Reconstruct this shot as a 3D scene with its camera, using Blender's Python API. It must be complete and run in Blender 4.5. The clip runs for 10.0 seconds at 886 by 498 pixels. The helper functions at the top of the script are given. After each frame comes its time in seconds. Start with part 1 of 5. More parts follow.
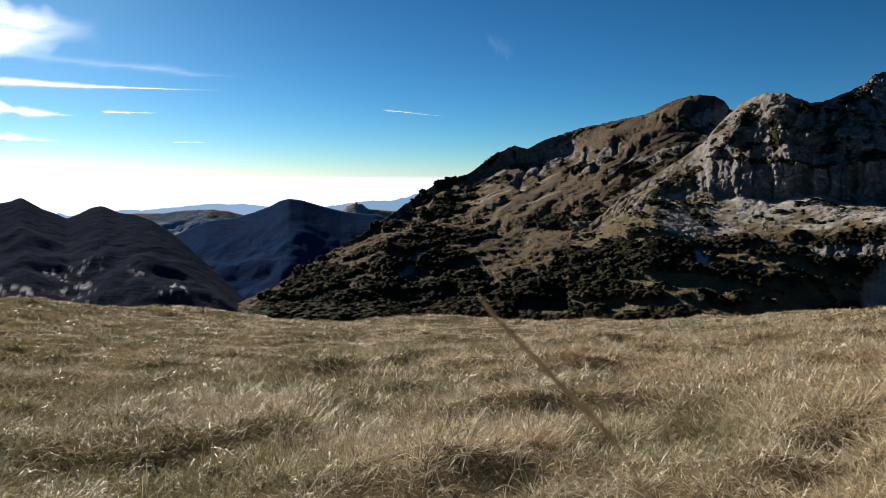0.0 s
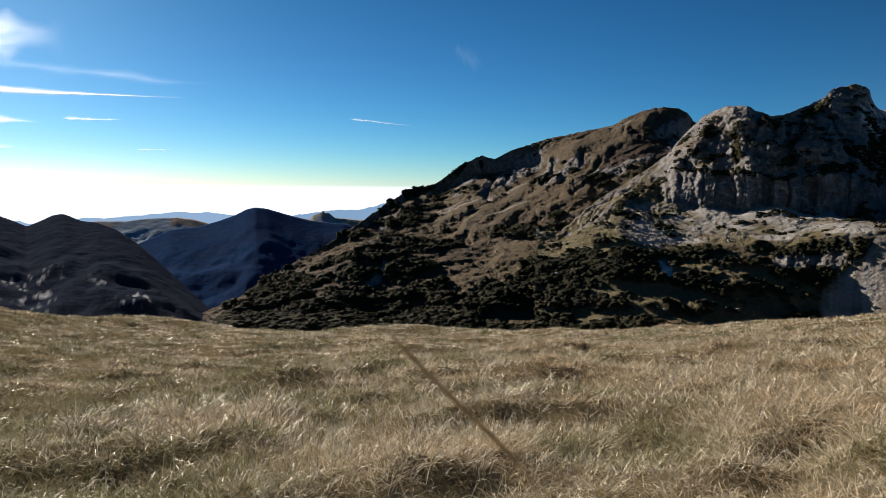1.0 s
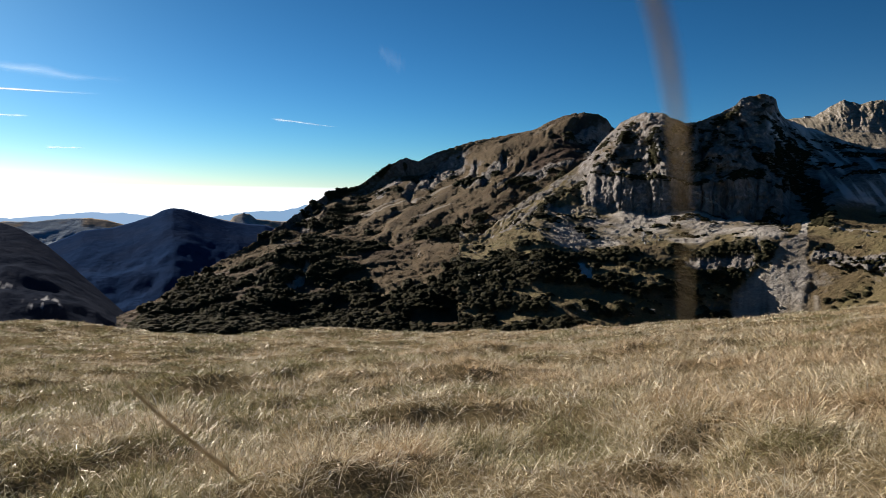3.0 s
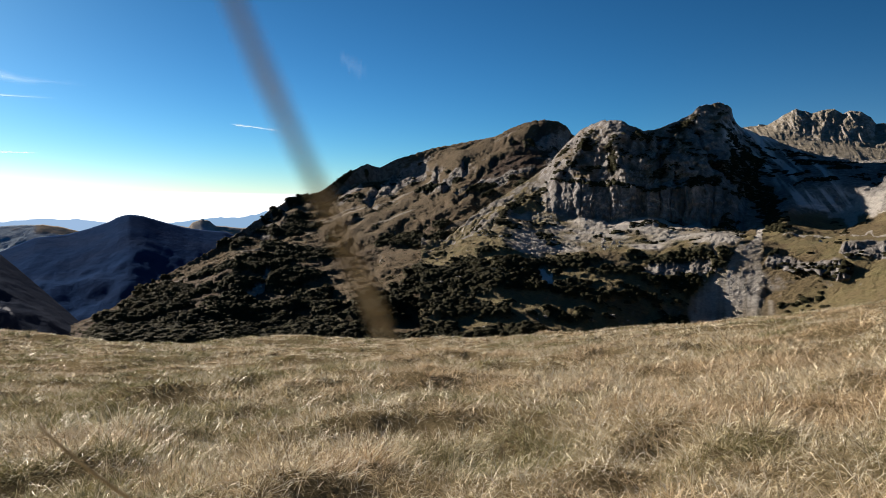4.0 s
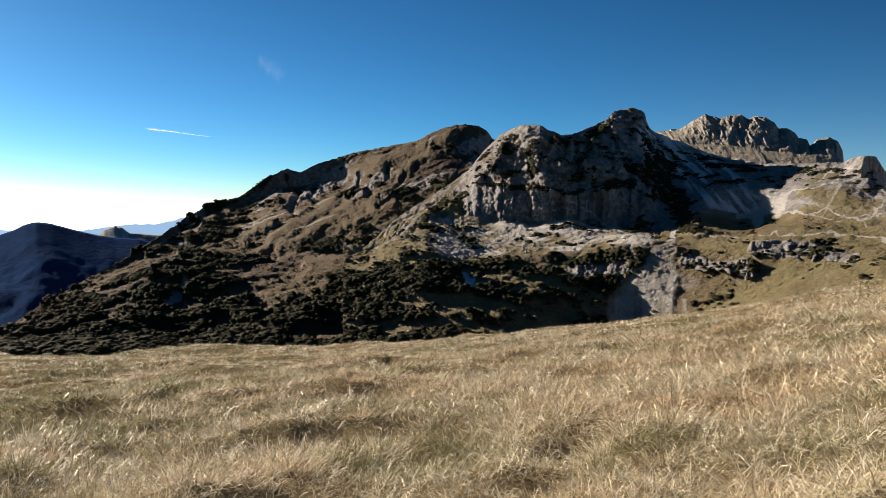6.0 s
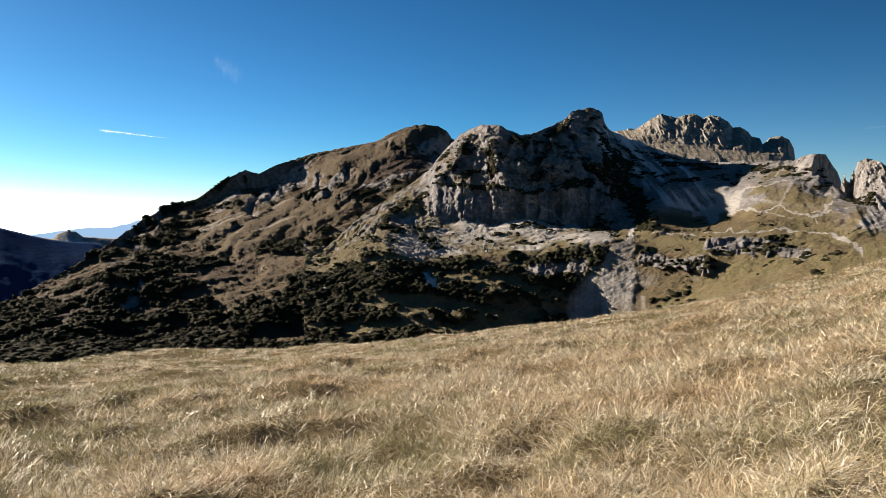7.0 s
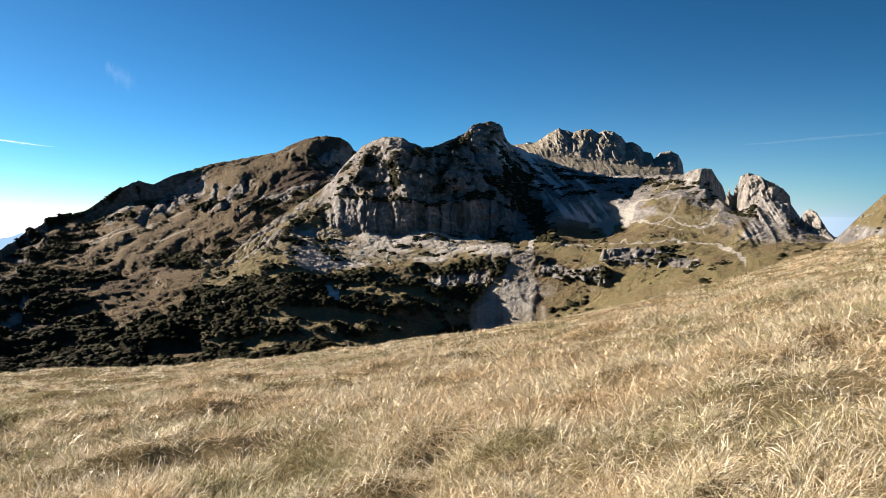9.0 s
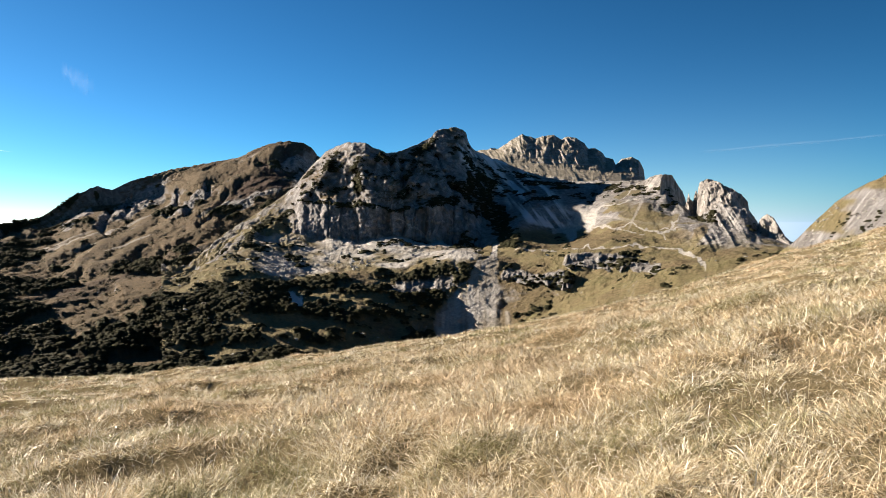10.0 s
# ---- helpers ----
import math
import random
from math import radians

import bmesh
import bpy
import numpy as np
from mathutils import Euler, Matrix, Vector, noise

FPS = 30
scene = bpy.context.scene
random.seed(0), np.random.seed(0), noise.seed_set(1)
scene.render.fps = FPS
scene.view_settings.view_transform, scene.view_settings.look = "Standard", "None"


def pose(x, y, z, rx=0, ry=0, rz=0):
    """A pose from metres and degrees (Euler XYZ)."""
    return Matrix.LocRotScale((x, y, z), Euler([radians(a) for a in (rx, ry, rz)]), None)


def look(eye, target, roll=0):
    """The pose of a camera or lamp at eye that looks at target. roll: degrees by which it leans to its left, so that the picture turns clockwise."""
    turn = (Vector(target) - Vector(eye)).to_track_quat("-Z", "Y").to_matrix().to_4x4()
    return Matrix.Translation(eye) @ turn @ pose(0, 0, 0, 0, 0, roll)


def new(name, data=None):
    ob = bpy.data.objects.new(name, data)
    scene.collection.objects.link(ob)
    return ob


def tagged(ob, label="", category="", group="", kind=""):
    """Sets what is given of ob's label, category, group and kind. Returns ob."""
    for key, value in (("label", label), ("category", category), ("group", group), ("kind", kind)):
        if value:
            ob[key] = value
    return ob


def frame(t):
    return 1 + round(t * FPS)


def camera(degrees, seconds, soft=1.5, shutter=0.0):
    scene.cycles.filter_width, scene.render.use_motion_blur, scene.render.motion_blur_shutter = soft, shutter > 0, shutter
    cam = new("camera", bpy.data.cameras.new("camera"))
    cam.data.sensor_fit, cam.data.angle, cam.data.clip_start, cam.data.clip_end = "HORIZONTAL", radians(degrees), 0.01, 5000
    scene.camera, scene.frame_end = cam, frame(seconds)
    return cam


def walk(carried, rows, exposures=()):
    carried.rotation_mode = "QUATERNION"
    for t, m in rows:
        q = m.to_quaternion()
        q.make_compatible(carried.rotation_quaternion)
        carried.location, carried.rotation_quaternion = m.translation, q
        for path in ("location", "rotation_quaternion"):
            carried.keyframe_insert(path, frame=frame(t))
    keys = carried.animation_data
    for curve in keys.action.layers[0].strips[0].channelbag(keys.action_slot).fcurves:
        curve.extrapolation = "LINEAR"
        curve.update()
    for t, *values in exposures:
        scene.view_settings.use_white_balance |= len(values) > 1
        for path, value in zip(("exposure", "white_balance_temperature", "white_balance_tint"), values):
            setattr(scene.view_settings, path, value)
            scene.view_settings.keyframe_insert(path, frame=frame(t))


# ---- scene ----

# ---------------------------------------------------------------- camera
cam = camera(58.0, 10.0, soft=0.8)
cam.data.dof.use_dof, cam.data.dof.focus_distance, cam.data.dof.aperture_fstop = True, 15.0, 45.0     # stalks a hand's width away or much nearer go soft
# seconds, x, y, z, yaw, pitch, roll: it turns to the right and drifts a hand's width sideways, back and up
TURN = [(0, 0, 0.0, 0, 0.00, -4.95, -0.10), (0.5, 0.003, -0.0038, 0.002, -1.04, -4.66, -0.21), (1, 0.008, -0.0101, 0.005, -2.32, -4.26, -0.45),
        (1.5, 0.015, -0.0202, 0.008, -3.77, -4.13, -0.64), (2, 0.023, -0.0328, 0.012, -5.27, -4.29, -0.87), (2.5, 0.035, -0.0455, 0.015, -6.48, -4.22, -0.92),
        (3.8, 0.049, -0.0448, 0.0245, -9.97, -3.63, -0.98), (4, 0.0502, -0.0455, 0.025, -10.51, -3.54, -0.99), (4.5, 0.0563, -0.0556, 0.027, -11.87, -3.39, -0.95),
        (4.8, 0.0575, -0.0612, 0.028, -12.74, -3.25, -0.88), (5, 0.07, -0.0657, 0.029, -13.32, -3.15, -0.84), (5.5, 0.076, -0.0707, 0.031, -14.67, -3.13, -0.73),
        (7, 0.08, -0.0808, 0.034, -18.90, -3.13, -0.04), (7.5, 0.081, -0.0833, 0.035, -20.22, -3.05, 0.15), (8, 0.082, -0.0859, 0.036, -21.86, -2.91, 0.18),
        (8.5, 0.083, -0.0884, 0.037, -23.93, -2.64, 0.03), (9, 0.084, -0.0909, 0.038, -25.86, -2.27, -0.06), (9.5, 0.085, -0.0922, 0.039, -27.18, -1.99, 0.02),
        (10, 0.086, -0.0934, 0.04, -28.43, -1.87, 0.03)]
walk(cam, [(t, pose(x, y, z, 90 + p, r, w)) for t, x, y, z, w, p, r in TURN],
     exposures=[(0.0, 0.72, 6950, 13), (2.5, 0.8, 7050, 13.5), (5.0, 1.1, 7250, 14), (7.5, 1.36, 7350, 14.5), (9.0, 1.57, 7350, 14), (10.0, 1.70, 7300, 13.5)])

# ---------------------------------------------------------------- light
SUN_BEARING, SUN_HEIGHT = 30.0, 20.5


def bearing_way(b):
    """Unit vector on the plan for a bearing in degrees, 0 along y, positive towards -x."""
    return -np.sin(np.radians(b)), np.cos(np.radians(b))


world = bpy.data.worlds.new("sky")
scene.world = world
world.use_nodes = True
wt = world.node_tree
wt.nodes.clear()
sky = wt.nodes.new("ShaderNodeTexSky")
sky.sky_type = "NISHITA"
sky.sun_disc = False
sky.sun_elevation = radians(SUN_HEIGHT)
sky.sun_rotation = radians(-SUN_BEARING)
sky.altitude = 1900
sky.air_density, sky.dust_density, sky.ozone_density = 1.0, 0.75, 6.0
coord = wt.nodes.new("ShaderNodeTexCoord")
split = wt.nodes.new("ShaderNodeSeparateXYZ")
wt.links.new(coord.outputs["Generated"], split.inputs[0])
taller = wt.nodes.new("ShaderNodeMapping")          # sky squeezed down to fit the camera's narrow view: it darkens fast above the horizon
taller.vector_type = "VECTOR"
taller.inputs["Scale"].default_value = (1.0, 1.0, 1.35)
wt.links.new(coord.outputs["Generated"], taller.inputs[0])
wt.links.new(taller.outputs[0], sky.inputs[0])


def world_math(kind, a, b=None):
    n = wt.nodes.new("ShaderNodeMath")
    n.operation = kind
    for socket, value in zip(n.inputs, (a, b)):
        if isinstance(value, float):
            socket.default_value = value
        elif value is not None:
            wt.links.new(value, socket)
    return n.outputs[0]


# clear autumn air seen from high up: a deeper blue overhead than the model's own
parts = wt.nodes.new("ShaderNodeSeparateColor")
joined = wt.nodes.new("ShaderNodeCombineColor")
wt.links.new(sky.outputs[0], parts.inputs[0])
for k, (gain, power) in enumerate(((0.079, 1.74), (0.222, 1.39), (0.185, 1.45))):
    wt.links.new(world_math("MULTIPLY", world_math("POWER", parts.outputs[k], power), gain), joined.inputs[k])
# white haze over the plain, from the horizon down
ramp = wt.nodes.new("ShaderNodeMapRange")
ramp.inputs["From Min"].default_value, ramp.inputs["From Max"].default_value = 0.006, 0.0
wt.links.new(split.outputs["Z"], ramp.inputs["Value"])
veil = world_math("MULTIPLY", world_math("POWER", world_math("SUBTRACT", 1.0, world_math("ABSOLUTE", split.outputs["Z"])), 55.0), 0.32)
mix = wt.nodes.new("ShaderNodeMix")
mix.data_type = "RGBA"
# white over the plain on the sun's side, pale blue away from it
side = wt.nodes.new("ShaderNodeMapRange")
side.inputs["From Min"].default_value, side.inputs["From Max"].default_value = 0.05, 0.6
wt.links.new(world_math("ADD", world_math("MULTIPLY", split.outputs["X"], -0.5), world_math("MULTIPLY", split.outputs["Y"], 0.866)), side.inputs["Value"])
away = world_math("MULTIPLY", world_math("POWER", world_math("SUBTRACT", 1.0, world_math("ABSOLUTE", split.outputs["Z"])), 20.0), world_math("MULTIPLY", world_math("SUBTRACT", 1.0, side.outputs[0]), 0.6))
veil = world_math("ADD", veil, away)
wt.links.new(world_math("MAXIMUM", ramp.outputs[0], veil), mix.inputs["Factor"])
haze = wt.nodes.new("ShaderNodeMix")
haze.data_type = "RGBA"
haze.inputs["A"].default_value, haze.inputs["B"].default_value = (0.9, 1.75, 2.8, 1), (6.2, 7.0, 7.9, 1)
wt.links.new(side.outputs[0], haze.inputs["Factor"])
wt.links.new(haze.outputs["Result"], mix.inputs["B"])
wt.links.new(joined.outputs[0], mix.inputs["A"])
background = wt.nodes.new("ShaderNodeBackground")
background.inputs["Strength"].default_value = 0.1
wt.links.new(mix.outputs["Result"], background.inputs["Color"])
out = wt.nodes.new("ShaderNodeOutputWorld")
wt.links.new(background.outputs[0], out.inputs[0])

sun = new("sun", bpy.data.lights.new("sun", "SUN"))
sun.data.energy, sun.data.angle, sun.data.color = 5.0, radians(0.53), (1.0, 0.93, 0.82)
sx, sy = bearing_way(SUN_BEARING)
sun.matrix_world = look((sx * 40, sy * 40, 40 * math.tan(radians(SUN_HEIGHT))), (0, 0, 0))


# ---------------------------------------------------------------- noise
def lattice(ix, iy, iz, seed):
    h = (ix * 374761393 + iy * 668265263 + iz * 2147483647 + seed * 1274126177) & 0xFFFFFFFF
    h = ((h ^ (h >> 13)) * 1274126177) & 0xFFFFFFFF
    h = ((h ^ (h >> 16)) * 2246822519) & 0xFFFFFFFF
    return (h ^ (h >> 15)).astype(np.float64) / 0xFFFFFFFF


def value_noise(x, y, z=0.0, seed=0):
    x, y, z = np.broadcast_arrays(np.asarray(x, float), np.asarray(y, float), np.asarray(z, float))
    fx, fy, fz = np.floor(x), np.floor(y), np.floor(z)
    ix, iy, iz = fx.astype(np.int64), fy.astype(np.int64), fz.astype(np.int64)
    u, v, w = x - fx, y - fy, z - fz
    u, v, w = (a * a * a * (a * (a * 6 - 15) + 10) for a in (u, v, w))
    total = 0
    for dx in (0, 1):
        for dy in (0, 1):
            for dz in (0, 1):
                total = total + lattice(ix + dx, iy + dy, iz + dz, seed) * (u if dx else 1 - u) * (v if dy else 1 - v) * (w if dz else 1 - w)
    return total * 2 - 1


def fbm(x, y, z=0.0, octaves=4, seed=0, gain=0.5):
    total, amp, f = 0, 1.0, 1.0
    for k in range(octaves):
        total = total + amp * value_noise(np.asarray(x) * f, np.asarray(y) * f, np.asarray(z) * f, seed + k * 17)
        amp, f = amp * gain, f * 2.03
    return total


def ridged(x, y, z=0.0, octaves=4, seed=0):
    total, amp, f = 0, 1.0, 1.0
    for k in range(octaves):
        total = total + amp * (1 - 2 * np.abs(value_noise(np.asarray(x) * f, np.asarray(y) * f, np.asarray(z) * f, seed + k * 31)))
        amp, f = amp * 0.5, f * 2.1
    return total


def step(a, b, x):
    t = np.clip((x - a) / (b - a), 0, 1)
    return t * t * (3 - 2 * t)


# ---------------------------------------------------------------- materials
def material(name):
    m = bpy.data.materials.new(name)
    m.use_nodes = True
    m.node_tree.nodes.clear()
    return m, m.node_tree


def node(tree, kind, **values):
    n = tree.nodes.new(kind)
    for key, value in values.items():
        n.inputs[key.replace("_", " ")].default_value = value
    return n


def noise_node(tree, vector, scale, detail=4.0, rough=0.55):
    n = node(tree, "ShaderNodeTexNoise", Scale=scale, Detail=detail, Roughness=rough)
    tree.links.new(vector, n.inputs["Vector"])
    return n.outputs["Fac"]


def ramp_node(tree, value, *stops):
    n = tree.nodes.new("ShaderNodeValToRGB")
    while len(n.color_ramp.elements) < len(stops):
        n.color_ramp.elements.new(0.5)
    for e, (at, colour) in zip(n.color_ramp.elements, stops):
        e.position, e.color = at, (*colour, 1)
    tree.links.new(value, n.inputs[0])
    return n.outputs[0]


def blend(tree, factor, a, b):
    n = tree.nodes.new("ShaderNodeMix")
    n.data_type = "RGBA"
    for socket, value in ((n.inputs["Factor"], factor), (n.inputs["A"], a), (n.inputs["B"], b)):
        if isinstance(value, tuple):
            socket.default_value = (*value, 1)
        elif isinstance(value, float):
            socket.default_value = value
        else:
            tree.links.new(value, socket)
    return n.outputs["Result"]


def finish(tree, colour, rough=0.9, bump=None, strength=0.5, distance=0.3, specular=0.2):
    p = node(tree, "ShaderNodeBsdfPrincipled", Roughness=rough)
    p.inputs["Specular IOR Level"].default_value = specular
    tree.links.new(colour, p.inputs["Base Color"])
    if bump is not None:
        b = node(tree, "ShaderNodeBump", Strength=strength, Distance=distance)
        tree.links.new(bump, b.inputs["Height"])
        tree.links.new(b.outputs[0], p.inputs["Normal"])
    o = tree.nodes.new("ShaderNodeOutputMaterial")
    tree.links.new(p.outputs[0], o.inputs[0])
    return p


def attribute(tree, name):
    n = tree.nodes.new("ShaderNodeAttribute")
    n.attribute_name = name
    return n.outputs["Fac"]


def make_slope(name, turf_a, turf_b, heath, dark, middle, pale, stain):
    """Alpine slope: dry turf, limestone, scree and old snow, by the share of each on the surface."""
    m, t = material(name)
    p = t.nodes.new("ShaderNodeTexCoord").outputs["Object"]
    mid, fine = noise_node(t, p, 0.10, 7, 0.62), noise_node(t, p, 0.7, 6, 0.7)
    turf = blend(t, ramp_node(t, mid, (0.35, (0, 0, 0)), (0.65, (1, 1, 1))),
                 ramp_node(t, fine, (0.3, tuple(v * 0.45 for v in turf_a)), (0.7, turf_a)), ramp_node(t, fine, (0.3, tuple(v * 0.45 for v in turf_b)), (0.7, turf_b)))
    turf = blend(t, attribute(t, "heath"), turf, ramp_node(t, fine, (0.3, tuple(v * 0.4 for v in heath)), (0.7, heath)))
    rock = ramp_node(t, noise_node(t, p, 0.28, 9, 0.75), (0.34, dark), (0.5, middle), (0.64, pale))
    rock = blend(t, ramp_node(t, mid, (0.4, (0, 0, 0)), (0.75, (0.6, 0.6, 0.6))), rock, stain)
    mapped = node(t, "ShaderNodeMapping", Scale=(0.22, 0.22, 0.03))
    t.links.new(p, mapped.inputs[0])
    rock = blend(t, ramp_node(t, noise_node(t, mapped.outputs[0], 1.0, 5, 0.65), (0.42, (0, 0, 0)), (0.62, (0.75, 0.75, 0.75))), rock, (0.125, 0.115, 0.11))
    scree = ramp_node(t, fine, (0.3, (0.30, 0.285, 0.27)), (0.7, (0.56, 0.54, 0.515)))
    c = blend(t, attribute(t, "rock"), turf, rock)
    c = blend(t, attribute(t, "scree"), c, scree)
    c = blend(t, attribute(t, "snow"), c, (0.82, 0.84, 0.86))
    c = blend(t, attribute(t, "pine"), c, ramp_node(t, fine, (0.3, (0.014, 0.016, 0.008)), (0.7, (0.058, 0.058, 0.027))))
    finish(t, c, 0.95, fine, 1.0, 2.2, 0.1)
    return m


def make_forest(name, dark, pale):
    """Wooded slopes, haze blue put into their colour, with tan clearings and old snow."""
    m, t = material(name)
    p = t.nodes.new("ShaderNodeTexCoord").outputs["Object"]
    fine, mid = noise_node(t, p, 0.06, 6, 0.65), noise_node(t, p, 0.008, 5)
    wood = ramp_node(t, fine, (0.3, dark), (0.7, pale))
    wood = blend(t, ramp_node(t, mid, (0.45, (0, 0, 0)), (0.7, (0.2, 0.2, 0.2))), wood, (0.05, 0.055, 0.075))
    pasture = ramp_node(t, fine, (0.3, (0.24, 0.205, 0.17)), (0.7, (0.36, 0.31, 0.26)))
    c = blend(t, attribute(t, "rock"), wood, pasture)
    c = blend(t, attribute(t, "snow"), c, (0.80, 0.82, 0.86))
    finish(t, c, 1.0, fine, 0.5, 6.0, 0.0)
    return m


def make_haze_glow(name, colour):
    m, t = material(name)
    # glows evenly: the haze's light on far hills is put into an emission colour
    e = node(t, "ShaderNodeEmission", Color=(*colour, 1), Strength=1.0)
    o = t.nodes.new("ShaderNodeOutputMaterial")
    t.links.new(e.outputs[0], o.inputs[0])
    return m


def make_blades():
    m, t = material("dry_grass")
    g = t.nodes.new("ShaderNodeNewGeometry")
    p = t.nodes.new("ShaderNodeTexCoord").outputs["Object"]
    straw = ramp_node(t, g.outputs["Random Per Island"], (0.0, (0.13, 0.105, 0.064)), (0.2, (0.415, 0.348, 0.215)), (0.5, (0.75, 0.657, 0.468)),
                      (0.82, (0.875, 0.812, 0.665)), (1.0, (0.94, 0.91, 0.84)))
    rust = ramp_node(t, g.outputs["Random Per Island"], (0.0, (0.16, 0.10, 0.045)), (0.4, (0.57, 0.425, 0.265)), (1.0, (0.85, 0.715, 0.52)))
    green = ramp_node(t, g.outputs["Random Per Island"], (0.0, (0.08, 0.085, 0.032)), (0.5, (0.29, 0.265, 0.12)), (1.0, (0.64, 0.595, 0.41)))
    tone = attribute(t, "tone")
    c = blend(t, ramp_node(t, tone, (0.62, (0, 0, 0)), (0.8, (1, 1, 1))), straw, green)
    c = blend(t, ramp_node(t, tone, (0.15, (0.8, 0.8, 0.8)), (0.35, (0, 0, 0))), c, rust)
    d = node(t, "ShaderNodeBsdfPrincipled", Roughness=0.45)
    d.inputs["Specular IOR Level"].default_value = 0.1
    t.links.new(c, d.inputs["Base Color"])
    s = t.nodes.new("ShaderNodeBsdfTranslucent")
    t.links.new(c, s.inputs["Color"])
    mixed = t.nodes.new("ShaderNodeMixShader")
    mixed.inputs[0].default_value = 0.14
    t.links.new(d.outputs[0], mixed.inputs[1])
    t.links.new(s.outputs[0], mixed.inputs[2])
    o = t.nodes.new("ShaderNodeOutputMaterial")
    t.links.new(mixed.outputs[0], o.inputs[0])
    return m


def make_turf():
    m, t = material("turf")
    p = t.nodes.new("ShaderNodeTexCoord").outputs["Object"]
    fine, mid = noise_node(t, p, 60.0, 6, 0.75), noise_node(t, p, 1.5, 4)
    c = blend(t, mid, ramp_node(t, fine, (0.3, (0.07, 0.055, 0.03)), (0.7, (0.36, 0.29, 0.185))),
              ramp_node(t, fine, (0.3, (0.06, 0.05, 0.026)), (0.7, (0.31, 0.25, 0.15))))
    finish(t, c, 1.0, fine, 0.8, 0.05, 0.0)
    return m


def make_pine():
    """Dwarf pine: dark green needles, browner inside."""
    m, t = material("dwarf_pine")
    p = t.nodes.new("ShaderNodeTexCoord").outputs["Object"]
    g = t.nodes.new("ShaderNodeNewGeometry")
    fine = noise_node(t, p, 1.6, 6, 0.8)
    c = blend(t, g.outputs["Random Per Island"], ramp_node(t, fine, (0.3, (0.014, 0.016, 0.008)), (0.7, (0.06, 0.06, 0.027))),
              ramp_node(t, fine, (0.3, (0.02, 0.02, 0.011)), (0.7, (0.068, 0.062, 0.032))))
    finish(t, c, 0.9, fine, 1.0, 1.8, 0.05)
    return m


def make_boulder():
    m, t = material("limestone_boulder")
    p = t.nodes.new("ShaderNodeTexCoord").outputs["Object"]
    g = t.nodes.new("ShaderNodeNewGeometry")
    fine = noise_node(t, p, 1.5, 5, 0.65)
    c = blend(t, g.outputs["Random Per Island"], ramp_node(t, fine, (0.3, (0.20, 0.19, 0.175)), (0.7, (0.36, 0.345, 0.32))),
              ramp_node(t, fine, (0.3, (0.30, 0.29, 0.27)), (0.7, (0.50, 0.48, 0.45))))
    finish(t, c, 0.95, fine, 0.6, 0.2, 0.1)
    return m


def make_cloud():
    """Thin ice cloud: white, lit through by the sun, mostly clear."""
    m, t = material("thin_cloud")
    p = t.nodes.new("ShaderNodeTexCoord").outputs["Object"]
    mapped = node(t, "ShaderNodeMapping", Scale=(0.004, 0.004, 0.016))
    t.links.new(p, mapped.inputs[0])
    wisps = ramp_node(t, noise_node(t, mapped.outputs[0], 1.0, 6, 0.6), (0.25, (0.25, 0.25, 0.25)), (0.65, (1, 1, 1)))
    share = node(t, "ShaderNodeMath")
    share.operation = "MULTIPLY"
    t.links.new(wisps, share.inputs[0])
    t.links.new(attribute(t, "veil"), share.inputs[1])
    white = node(t, "ShaderNodeBsdfTranslucent", Color=(0.95, 0.95, 0.95, 1))
    clear = t.nodes.new("ShaderNodeBsdfTransparent")
    mixed = t.nodes.new("ShaderNodeMixShader")
    t.links.new(share.outputs[0], mixed.inputs[0])
    t.links.new(clear.outputs[0], mixed.inputs[1])
    t.links.new(white.outputs[0], mixed.inputs[2])
    o = t.nodes.new("ShaderNodeOutputMaterial")
    t.links.new(mixed.outputs[0], o.inputs[0])
    return m


def make_plain(name, colour, rough=0.8):
    m, t = material(name)
    p = t.nodes.new("ShaderNodeTexCoord").outputs["Object"]
    n = noise_node(t, p, 9.0, 4)
    finish(t, blend(t, n, tuple(c * 0.7 for c in colour), colour), rough, n, 0.3, 0.01)
    return m


def make_stalk():
    m, t = material("dry_stalk")
    p = t.nodes.new("ShaderNodeTexCoord").outputs["Object"]
    n = noise_node(t, p, 300.0, 3)
    c = ramp_node(t, n, (0.3, (0.34, 0.29, 0.205)), (0.7, (0.50, 0.44, 0.335)))
    d = node(t, "ShaderNodeBsdfDiffuse")
    s = node(t, "ShaderNodeBsdfTranslucent")
    mixed = t.nodes.new("ShaderNodeMixShader")
    o = t.nodes.new("ShaderNodeOutputMaterial")
    t.links.new(c, d.inputs["Color"])
    t.links.new(c, s.inputs["Color"])
    t.links.new(d.outputs[0], mixed.inputs[1])
    t.links.new(s.outputs[0], mixed.inputs[2])
    t.links.new(mixed.outputs[0], o.inputs[0])
    return m


CLOUD, STALK = make_cloud(), make_stalk()
HUT_WALL, HUT_ROOF = make_plain("hut_wall", (0.75, 0.74, 0.7)), make_plain("hut_roof", (0.42, 0.40, 0.38))
PINE, BOULDER = make_pine(), make_boulder()
GREY = (0.125, 0.122, 0.124), (0.28, 0.273, 0.275), (0.46, 0.448, 0.445), (0.22, 0.20, 0.19)          # limestone of the near slopes, the cliff's shade darkened into it
PALE = (0.22, 0.205, 0.195), (0.39, 0.365, 0.345), (0.54, 0.515, 0.49), (0.37, 0.325, 0.29)           # rock of the towers made paler, the sun on it put into the colour
# heath and turf of the dome, with its dim grazing light darkened in
DIM_HEATH_SLOPE = make_slope("dim_heath_slope", (0.182, 0.128, 0.075), (0.146, 0.110, 0.062), (0.095, 0.061, 0.046), *GREY)
